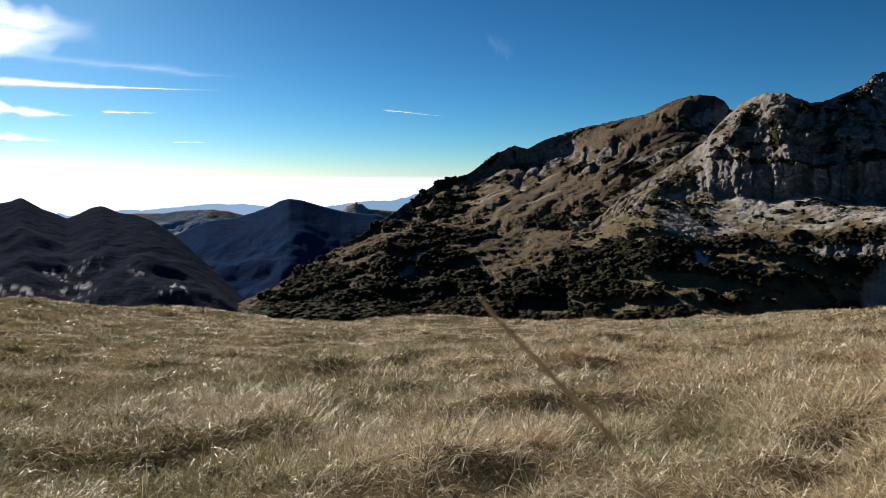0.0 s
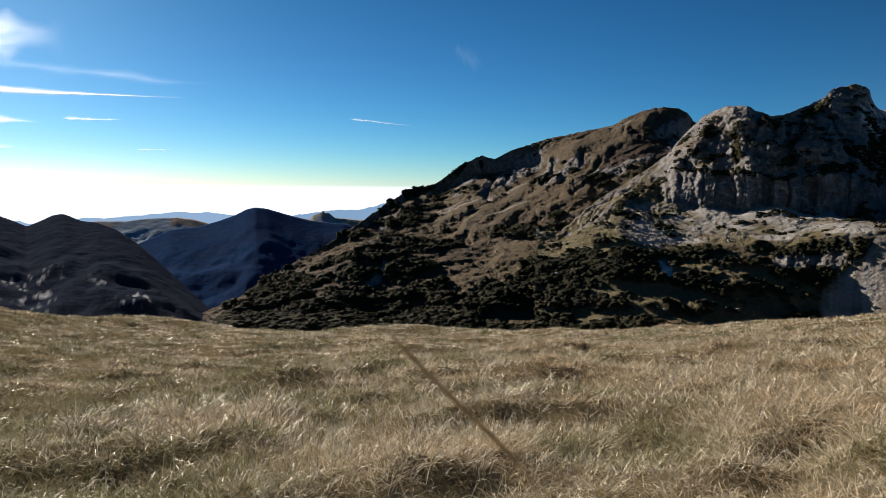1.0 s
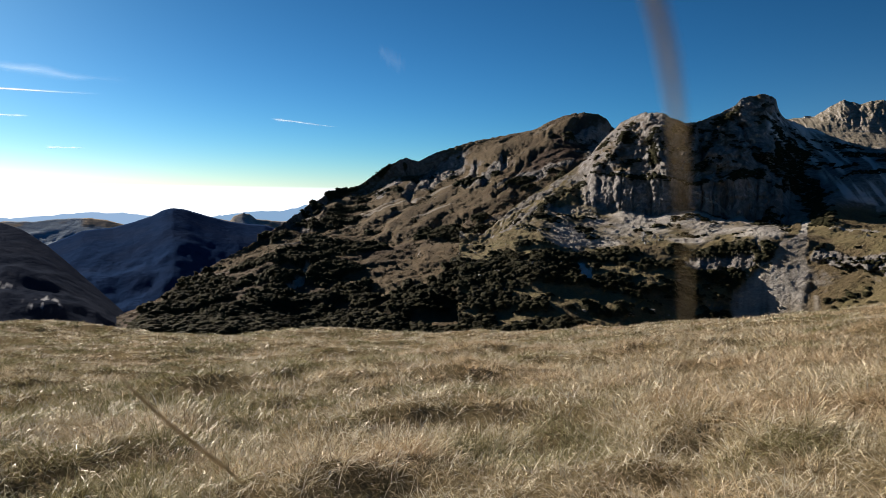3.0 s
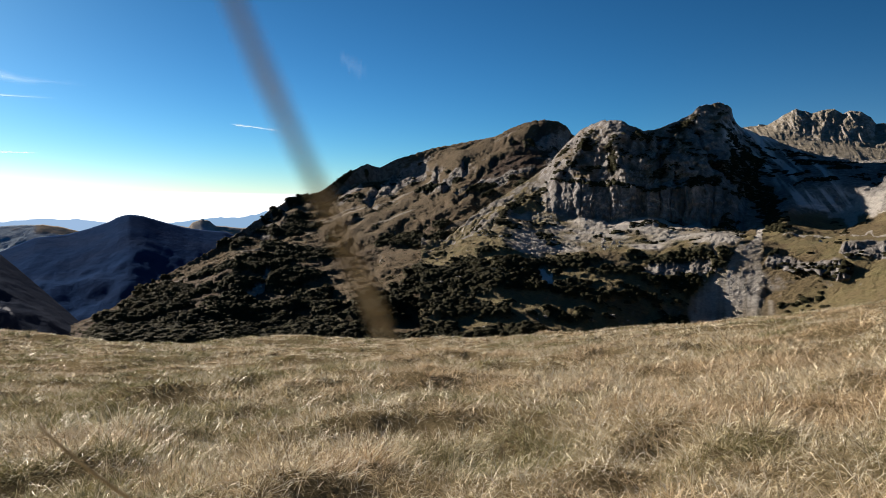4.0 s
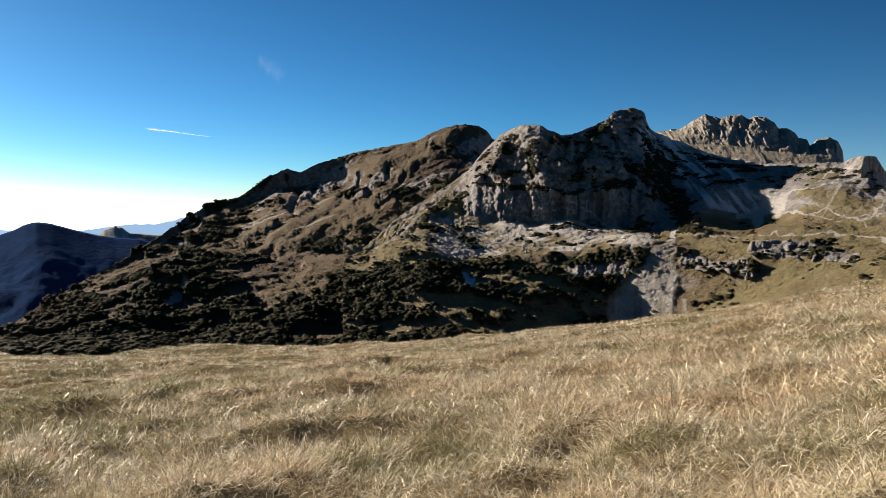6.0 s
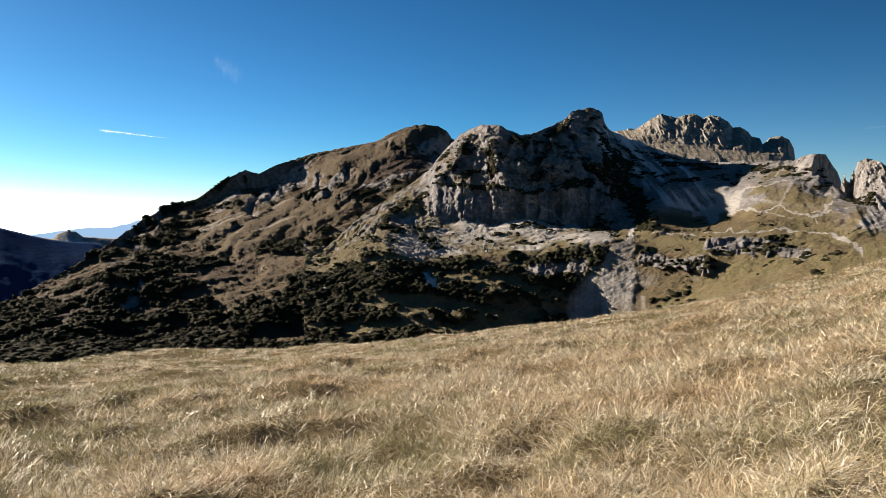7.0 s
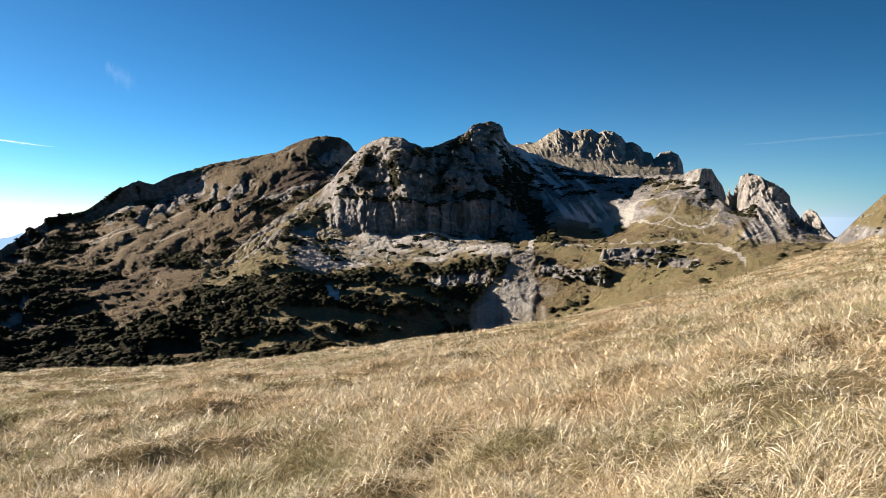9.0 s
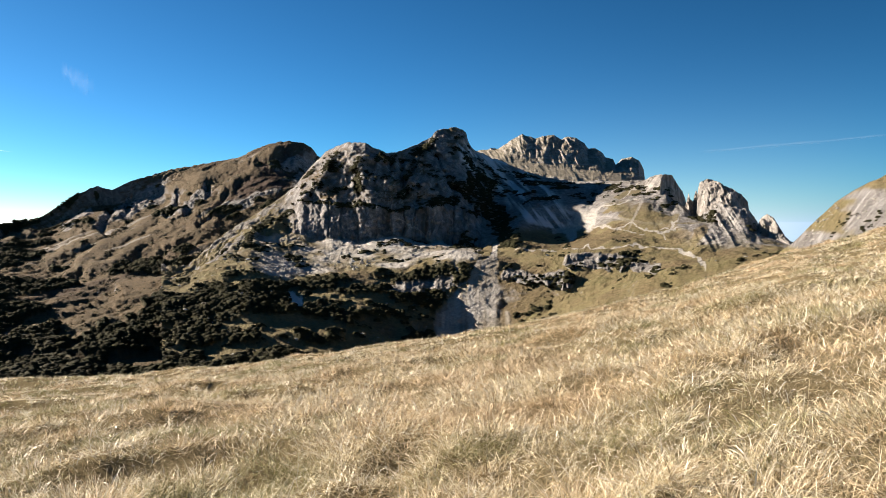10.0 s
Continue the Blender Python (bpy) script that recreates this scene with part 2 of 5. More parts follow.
SLOPE = make_slope("alpine_slope", (0.26, 0.205, 0.115), (0.235, 0.205, 0.105), (0.20, 0.15, 0.09), *GREY)
PALE_SLOPE = make_slope("pale_slope", (0.26, 0.205, 0.115), (0.235, 0.205, 0.105), (0.20, 0.15, 0.09), *PALE)
BLADES, TURF = make_blades(), make_turf()
# wood colours carry the air's blue haze, and the near slope's shade as well
NEAR_WOOD, HAZED_WOOD, FAR_HAZED_WOOD = make_forest("shaded_slope", (0.019, 0.026, 0.044), (0.034, 0.042, 0.062)), make_forest("hazed_wood_slope", (0.012, 0.031, 0.082), (0.022, 0.046, 0.112)), make_forest("far_hazed_wood_slope", (0.22, 0.29, 0.38), (0.32, 0.39, 0.48))


# ---------------------------------------------------------------- mesh helpers
def mesh_object(name, verts, faces, mat, smooth=True, **attributes):
    """faces: list of arrays of vertex rows, each array all triangles or all quads."""
    me = bpy.data.meshes.new(name)
    loops = np.concatenate([f.ravel() for f in faces]).astype(np.int32)
    sizes = np.concatenate([np.full(len(f), f.shape[1], np.int32) for f in faces])
    me.vertices.add(len(verts))
    me.vertices.foreach_set("co", np.ascontiguousarray(verts, np.float32).ravel())
    me.loops.add(len(loops))
    me.loops.foreach_set("vertex_index", loops)
    me.polygons.add(len(sizes))
    me.polygons.foreach_set("loop_start", np.concatenate([[0], np.cumsum(sizes)[:-1]]).astype(np.int32))
    me.polygons.foreach_set("loop_total", sizes)
    me.polygons.foreach_set("use_smooth", np.full(len(sizes), smooth))
    me.update(calc_edges=True)
    for key, values in attributes.items():
        a = me.attributes.new(key, "FLOAT", "POINT")
        a.data.foreach_set("value", np.ascontiguousarray(values, np.float32).ravel())
    me.materials.append(mat)
    return new(name, me)


def grid_faces(nv, nu):
    i = np.arange(nv * nu).reshape(nv, nu)
    return np.stack([i[:-1, :-1], i[:-1, 1:], i[1:, 1:], i[1:, :-1]], -1).reshape(-1, 4)


def smooth_along(a, n):
    if n < 1:
        return a
    k = np.hanning(2 * n + 3)[1:-1]
    k /= k.sum()
    return np.convolve(np.pad(a, n, mode="edge"), k, mode="valid")


def line(points, b, soft):
    """Distance and height along the bearings b of a ground line given by (bearing, distance, height)."""
    p = np.array(sorted(points), float)
    return smooth_along(np.interp(b, p[:, 0], p[:, 1]), soft), smooth_along(np.interp(b, p[:, 0], p[:, 2]), soft)


def loft(lines, counts, b0, b1, nu, soft=3, back=(0.35, 0.30), ease=4):
    """A slope between ground lines, foot first, closed behind its crest. Returns bearing, place along the slope (0 foot, 1, 2 ...), distance and height grids."""
    b = np.linspace(b0, b1, nu)
    rows = [line(p, b, soft if i == len(lines) - 1 else soft * 4) for i, p in enumerate(lines)]
    d, z = rows[-1]
    rows.append((d * (1 + back[0] * 0.3), z - d * back[1] * 0.15))
    rows.append((d * (1 + back[0]), z - d * back[1]))
    counts = list(counts) + [10, 12]
    D, Z, V = [], [], []
    for i, n in enumerate(counts):
        for f in np.linspace(0, 1, n, endpoint=i == len(counts) - 1):
            D.append(rows[i][0] * (1 - f) + rows[i + 1][0] * f)
            Z.append(rows[i][1] * (1 - f) + rows[i + 1][1] * f)
            V.append(i + f)
    D, Z, V = np.array(D), np.array(Z), np.array(V)
    crest = int(np.argmin(np.abs(V - (len(lines) - 1))))
    for j in range(ease):          # round the bends between the bands, but leave the crest
        for A in (D, Z):
            S = A.copy()
            S[1:-1] = (A[:-2] + A[1:-1] * 2 + A[2:]) / 4
            S[crest] = A[crest]
            A[:] = S
    B = np.broadcast_to(b, D.shape)
    return B, np.broadcast_to(V[:, None], D.shape), D, Z


def place(B, D, Z):
    x, y = bearing_way(B)
    return np.stack([x * D, y * D, Z], -1)


def steepness(P):
    du, dv = np.gradient(P, axis=1), np.gradient(P, axis=0)
    n = np.cross(du, dv)
    n /= np.linalg.norm(n, axis=-1, keepdims=True) + 1e-9
    return 1 - np.abs(n[..., 2])


# ---------------------------------------------------------------- the meadow and the ground under all
# swells and hollows of the near meadow: x, y, radius, height
SWELLS = [(0.62, 4.7, 0.55, 0.09), (0.22, 3.0, 0.4, 0.06), (-1.15, 6.3, 0.55, 0.09), (-1.05, 3.7, 0.4, 0.06), (-0.05, 14.6, 0.9, 0.16), (2.7, 12.4, 1.1, 0.11), (1.15, 2.9, 0.22, 0.05), (-0.35, 5.7, 0.5, 0.06),
          (0.4, 9.1, 0.7, 0.09), (4.3, 9.0, 0.8, 0.09), (1.75, 3.4, 0.35, 0.06), (1.54, 3.06, 0.13, -0.12), (1.16, 2.62, 0.11, -0.10), (0.45, 4.15, 0.2, -0.08), (0.2, 2.62, 0.16, -0.07), (-1.1, 3.2, 0.15, -0.08)]
SHADE_GAPS = [(1.54, 3.04, 0.13), (1.16, 2.60, 0.10), (0.45, 4.12, 0.16), (0.2, 2.60, 0.13), (-1.1, 3.2, 0.13), (-0.2, 4.2, 0.15), (0.8, 4.2, 0.13), (-1.25, 5.6, 0.2), (0.0, 13.6, 0.4)]          # bare spots where dark turf stands for the shaded hollows between tussocks
RUSTY = [(0.3, 2.95, 0.35), (2.7, 12.2, 1.3), (0.5, 4.5, 0.4), (3.2, 6.0, 0.8), (1.6, 6.5, 0.7), (-0.6, 8.0, 0.6)]
GREEN = [(1.56, 1.52, 0.13), (1.77, 2.7, 0.14), (2.96, 2.87, 0.3), (1.4, 2.5, 0.12), (2.1, 2.2, 0.2), (-1.1, 5.0, 0.5), (3.6, 4.6, 0.4), (-0.9, 2.9, 0.3)]


def near_to(x, y, spots):
    """The sum of soft round spots, each (x, y, radius) or (x, y, radius, height)."""
    total = np.zeros(np.shape(x))
    for cx, cy, radius, *high in spots:
        total = total + (high[0] if high else 1.0) * np.exp(-((x - cx) ** 2 + (y - cy) ** 2) / radius ** 2)
    return total


def meadow_height(x, y):
    swell = near_to(x, y, SWELLS)
    r = np.hypot(x, y) * 0.792
    b = np.interp(np.degrees(np.arctan2(-x, y)), (-180, -70, 70, 180), (-180, -88.4, 88.4, 180))
    x, y = bearing_way(b)[0] * r, bearing_way(b)[1] * r
    yy = np.maximum(y, -30)
    xx = np.clip(x, -26, 26)
    z = -0.6 - 0.2146 * yy + 0.0614 * xx + 0.0037 * xx ** 2 - 0.0041 * xx * np.clip(yy, -20, 26) + 0.0021 * np.clip(yy, -20, 26) ** 2
    z = z + 0.18 * fbm(x * 0.25, y * 0.25, 0, 2, 3) * step(1.5, 6, r) + (0.04 * fbm(x * 0.9, y * 0.9, 0, 2, 5) + 0.055 * fbm(x * 2.3, y * 2.3, 0, 3, 6)) * step(0.3, 2.0, r)
    ahead = step(-0.35, 0.15, y / (r + 1e-6))
    z = z - 0.43 * step(4, 15, r) * ahead
    over = np.maximum(r - 18.0, 0)
    z = z - ahead * np.minimum(over * over * 0.022, over * 0.42)
    return z + swell


def ground_height(x, y):
    r = np.hypot(x, y)
    z = meadow_height(x, y)
    floor = -105 - 225 * step(250, 1300, r)
    return np.maximum(z, floor + 4 * fbm(x * 0.01, y * 0.01, 0, 3, 9)) * (r < 1600) + floor * (r >= 1600)


radii = np.concatenate([np.linspace(0.02, 1, 12), np.linspace(1.1, 30, 170), np.geomspace(31, 4900, 60)])
turns = np.radians(np.linspace(0, 360, 321))
RR, TT = np.meshgrid(radii, turns, indexing="ij")
gx, gy = -np.sin(TT) * RR, np.cos(TT) * RR
ground = mesh_object("ground", np.stack([gx, gy, ground_height(gx, gy)], -1).reshape(-1, 3), [grid_faces(*RR.shape)], TURF)
tagged(ground, "dry alpine turf sheet falling away into the valley", "ground", kind="structure")

# ---------------------------------------------------------------- mountains: lines as (bearing, distance, height)
DOME_CREST = [(15.2, 330, -52.4), (12.0, 400, -53.0), (8.3, 480, -44.5), (5.3, 540, -34.2), (3.2, 600, -22.5), (2.0, 700, -15.5), (-0.4, 840, 1.2), (-1.3, 850, 1.2), (-2.2, 865, 10.4), (-3.1, 875, 20.0), (-3.9, 885, 28.7), (-5.0, 895, 37.6), (-6.0, 905, 34.4), (-7.1, 915, 43.7), (-8.5, 925, 52.0), (-10.0, 935, 59.8), (-11.7, 945, 66.6), (-14.1, 960, 75.2), (-15.2, 975, 86.0), (-16.3, 990, 95.6), (-17.5, 1005, 101.3), (-18.6, 1020, 100.0), (-19.2, 1035, 94.9), (-19.5, 1045, 87.8), (-20.6, 1060, 67.6), (-22.2, 1075, 42.1)]
DOME_SCARP = [(15.2, 325, -51.8), (12.0, 390, -53.0), (8.3, 470, -46.1), (5.3, 530, -37.5), (3.2, 585, -27.6), (2.0, 670, -23.7), (-0.4, 822, -8.7), (-2.6, 852, -5.2), (-3.9, 868, 8.8), (-5.0, 882, 14.9), (-6.0, 893, 16.4), (-7.1, 898, 20.8), (-8.7, 895, 25.7), (-10.3, 850, 28.6), (-11.5, 838, 35.8), (-14.1, 830, 38.5), (-16.4, 850, 51.3), (-18.6, 925, 59.1), (-19.5, 960, 51.2), (-22.2, 1000, 25.2)]
DOME_MID = [(15.2, 315, -50.5), (10.2, 380, -52.4), (5.3, 440, -43.0), (3.9, 490, -35.8), (-1.5, 560, -33.0), (-7.1, 600, -26.1), (-13.0, 630, -14.7), (-17.8, 680, 3.0), (-22.2, 720, 13.1)]
DOME_LOW = [(15.2, 300, -48.6), (10.2, 310, -51.6), (2.6, 320, -55.4), (4.1, 325, -51.8), (-1.4, 335, -53.2), (-7.0, 345, -53.3), (-13.0, 360, -52.1), (-17.8, 400, -53.5), (-22.2, 450, -55.4)]
DOME_FOOT = [(15.2, 230, -39.6), (10.1, 230, -41.9), (2.6, 230, -46.0), (-1.3, 240, -50.7), (-12.9, 260, -55.8), (-22.2, 330, -64.2)]

SPUR_CREST = [(-10.8, 480, -24.4), (-13.5, 560, -4.5), (-15.7, 605, 9.3), (-17.9, 632, 27.3), (-18.9, 634, 41.9), (-19.9, 628, 52.9), (-20.9, 612, 58.9), (-22.0, 590, 58.9), (-22.9, 580, 56.8), (-24.4, 575, 50.0), (-25.1, 592, 51.9), (-26.2, 620, 59.1), (-27.1, 645, 66.3), (-27.6, 655, 69.6), (-27.9, 668, 75.6), (-28.4, 680, 79.2), (-29.0, 692, 81.5), (-29.8, 706, 82.6), (-30.1, 714, 80.0), (-30.2, 720, 73.7), (-30.5, 735, 69.1), (-31.0, 742, 65.5), (-31.9, 745, 60.5)]
CIRQUE_CREST = [(-33.2, 735, 52.9), (-35.1, 715, 42.8), (-36.7, 700, 38.4), (-37.9, 690, 35.3), (-39.7, 680, 35.5), (-41.5, 660, 34.6), (-42.6, 640, 32.9), (-43.0, 620, 34.7), (-43.7, 600, 34.7), (-44.0, 592, 32.5), (-44.2, 570, 22.6), (-44.4, 555, 15.6), (-45.2, 530, 11.3), (-45.6, 505, 4.7), (-46.1, 490, 2.3), (-46.6, 482, 6.3), (-47.6, 470, 11.4), (-48.3, 465, 9.0), (-49.3, 460, 7.1), (-49.7, 468, 2.9), (-50.1, 482, -2.7), (-51.3, 500, -10.8), (-52.1, 490, -12.1), (-53.8, 435, -12.8), (-57.1, 425, -14.8)]
CLIFF_TOP = [(-10.8, 455, -25.6), (-13.5, 515, -8.8), (-15.7, 555, 2.0), (-17.4, 574, 10.9), (-18.1, 568, 15.1), (-19.6, 540, 13.3), (-21.0, 528, 11.6), (-23.2, 515, 10.7), (-25.2, 512, 9.9), (-27.9, 521, 10.4), (-29.8, 530, 7.9), (-31.8, 548, 0.0), (-33.1, 565, 3.9), (-34.8, 570, 13.7), (-36.7, 566, 12.8), (-38.7, 560, 11.0), (-40.6, 552, 16.0), (-42.4, 540, 16.2), (-44.3, 500, 5.4), (-46.5, 452, -0.3), (-48.7, 430, -3.2), (-52.1, 418, -10.9), (-57.1, 410, -15.5)]
CLIFF_BASE = [(-10.8, 425, -27.3), (-13.5, 465, -13.0), (-15.7, 498, -7.8), (-17.4, 528, -4.6), (-19.0, 516, -8.1), (-20.8, 508, -10.1), (-23.3, 503, -11.1), (-25.9, 506, -10.1), (-27.9, 514, -10.3), (-29.0, 515, -12.5), (-31.2, 497, -14.5), (-32.5, 484, -11.8), (-33.8, 495, -4.8), (-35.2, 525, -5.5), (-37.0, 532, -8.2), (-38.9, 512, -3.3), (-40.4, 480, -1.1), (-42.4, 462, -1.1), (-44.6, 446, -1.8), (-46.3, 404, -5.9), (-48.5, 390, -8.8), (-52.1, 378, -11.3), (-57.1, 370, -15.6)]
SCREE_BASE = [(-10.8, 370, -31.3), (-13.5, 395, -22.4), (-14.8, 392, -20.2), (-16.8, 391, -24.8), (-18.8, 396, -26.9), (-20.8, 402, -25.7), (-22.8, 408, -23.6), (-25.0, 411, -22.4), (-27.5, 411, -19.8), (-29.0, 405, -16.4), (-30.3, 398, -16.7), (-32.2, 395, -17.9), (-33.9, 392, -19.9), (-35.7, 391, -16.9), (-37.5, 392, -14.4), (-39.8, 392, -13.5), (-42.0, 388, -14.1), (-43.1, 380, -15.3), (-45.5, 368, -15.5), (-48.5, 358, -12.3), (-52.1, 350, -11.4), (-57.1, 340, -16.0)]
TERRACE = [(-10.7, 272, -45.3), (-13.4, 276, -44.9), (-17.3, 284, -44.0), (-21.3, 302, -44.0), (-25.2, 335, -45.9), (-29.1, 352, -45.8), (-32.9, 350, -41.9), (-36.8, 340, -34.7), (-40.7, 332, -26.7), (-44.4, 322, -19.7), (-48.0, 318, -13.9), (-52.1, 314, -11.0), (-57.1, 310, -16.1)]
SPUR_FOOT = [(-10.7, 225, -46.7), (-17.3, 235, -46.7), (-23.2, 270, -54.2), (-31.0, 300, -58.1), (-36.8, 270, -46.0), (-57.1, 240, -24.6)]

FAR_PEAKS = [(-29.1, 1000, 82.0), (-30.9, 1000, 90.0), (-32.4, 1000, 91.9), (-33.1, 1000, 100.4), (-34.1, 1000, 109.8), (-34.6, 1000, 106.2), (-35.0, 1000, 104.0), (-35.7, 1000, 107.0), (-36.3, 1000, 108.0), (-36.8, 1000, 103.1), (-37.2, 1000, 106.2), (-37.9, 1000, 103.9), (-38.4, 1000, 97.7), (-38.7, 1000, 90.4), (-39.2, 1000, 91.4), (-39.7, 1000, 85.4), (-39.9, 1000, 79.4), (-40.4, 1000, 77.2), (-40.6, 1000, 70.6), (-41.0, 1000, 78.3), (-41.7, 1000, 79.9), (-42.2, 1000, 75.1), (-42.5, 1000, 64.7), (-42.6, 1000, 51.8), (-44.2, 1000, 41.0)]
FAR_LEDGE = [(-29.1, 880, 62.5), (-32.4, 880, 69.6), (-35.0, 880, 65.2), (-37.6, 880, 59.7), (-41.0, 880, 51.2), (-44.2, 880, 33.8)]
FAR_BENCH = [(-29.1, 800, 41.4), (-32.5, 800, 48.2), (-35.0, 800, 49.6), (-37.7, 800, 45.8), (-41.0, 800, 38.7), (-44.2, 800, 26.6)]
FAR_FOOT = [(-29.1, 690, 21.5), (-37.7, 690, 22.6), (-44.2, 690, 15.0)]

SHADE_CREST = [(38, 1200, -70), (33, 1180, -48)] + [(28.4, 1150, -28.1), (27.8, 1142, -23.2), (27.1, 1134, -31.6), (26.6, 1128, -37.9), (25.9, 1122, -42.9), (25.2, 1116, -49.9), (24.4, 1105, -42.7), (23.7, 1094, -35.5), (23.1, 1080, -33.1), (22.5, 1061, -37.4), (22.0, 1045, -41.0), (21.1, 1025, -41.8), (19.9, 990, -49.0), (18.5, 950, -64.4), (17.4, 920, -79.4), (16.5, 895, -91.5), (15.3, 860, -106.1), (14.2, 830, -118.8), (13.0, 800, -132.8), (11.5, 780, -151.9)]
BLUE_CREST = [(24.1, 2330, -252), (20.4, 2300, -185), (18.4, 2286, -148), (16.5, 2271, -114), (14.6, 2257, -105), (13.4, 2243, -91), (12.2, 2229, -73), (11.5, 2214, -58), (10.9, 2200, -52),
              (10.0, 2214, -56), (8.8, 2229, -71), (7.3, 2243, -87), (6.2, 2257, -94), (4.7, 2271, -98), (3.2, 2286, -121), (1.8, 2300, -150), (-1.4, 2300, -193)]
PLATEAU_CREST = [(29.5, 3220, -161), (24.2, 3200, -150), (22.3, 3178, -131), (20.7, 3156, -124), (19.3, 3133, -125), (18.4, 3111, -117), (17.2, 3089, -111), (16.1, 3067, -109), (15.0, 3044, -116),
                 (14.0, 3022, -130), (13.0, 3000, -145), (10.1, 3000, -175)]
HUT_CREST = [(11.7, 3000, -144), (9.2, 3000, -100), (8.1, 3000, -106), (7.1, 3000, -115), (6.9, 3000, -97), (6.3, 3000, -87), (5.8, 3000, -89), (5.4, 3000, -107), (4.7, 3000, -111),
             (3.6, 3000, -116), (2.4, 3000, -110), (1.0, 3000, -98), (-3.1, 3000, -111)]
FAR_LEFT = [(35.1, 4500, -231), (30.5, 4500, -217), (26.6, 4500, -187), (25.6, 4500, -169), (25.3, 4500, -185), (23.1, 4500, -190), (22.0, 4500, -159), (20.7, 4500, -165), (18.7, 4500, -150),
            (17.2, 4500, -138), (15.9, 4500, -131), (14.7, 4500, -135), (13.8, 4500, -133), (12.5, 4500, -144), (11.9, 4500, -159), (10.7, 4500, -172), (8.5, 4500, -198)]
FAR_RIGHT = [(10.1, 4600, -176), (8.4, 4600, -153), (7.3, 4600, -142), (6.2, 4600, -130), (5.1, 4600, -118), (3.6, 4600, -119), (2.7, 4600, -100), (1.9, 4600, -82), (1.0, 4600, -88),
             (-0.5, 4600, -119), (-3.9, 4600, -144)]
HILL_CREST = [(-51.3, 160, -5.3), (-52.3, 150, -2.9), (-52.9, 146, -1.1), (-53.7, 142, 1.0), (-54.7, 138, 3.3), (-55.7, 134, 4.9), (-56.5, 130, 5.9), (-56.9, 128, 6.1)] + [(-62, 124, 13.5), (-75, 120, 18)]


def flat(points, d, z):
    """A ground line below another one, at the same bearings."""
    return [(b, d, z) for b, _, _ in points]


def lower(points, share, drop):
    return [(b, d * share, z - d * drop) for b, d, z in points]


def stroke(B, E, points, width):
    """1 along a line over the face of a slope, given by (bearing, height in degrees), fading out to its sides."""
    p = np.array(points, float)
    best = np.full(np.shape(B), 1e9)
    if len(p) == 1:
        best = (B - p[0, 0]) ** 2 + (E - p[0, 1]) ** 2
    for a, c in zip(p[:-1], p[1:]):
        w = c - a
        f = np.clip(((B - a[0]) * w[0] + (E - a[1]) * w[1]) / (w @ w), 0, 1)
        best = np.minimum(best, (B - a[0] - f * w[0]) ** 2 + (E - a[1] - f * w[1]) ** 2)
    return np.exp(-best / width ** 2)


def strokes(B, E, *lines_and_widths):
    total = np.zeros(np.shape(B))
    for points, width in lines_and_widths:
        total = np.maximum(total, stroke(B, E, points, width))
    return total


def height_angle(D, Z):
    return np.degrees(np.arctan2(Z, D))


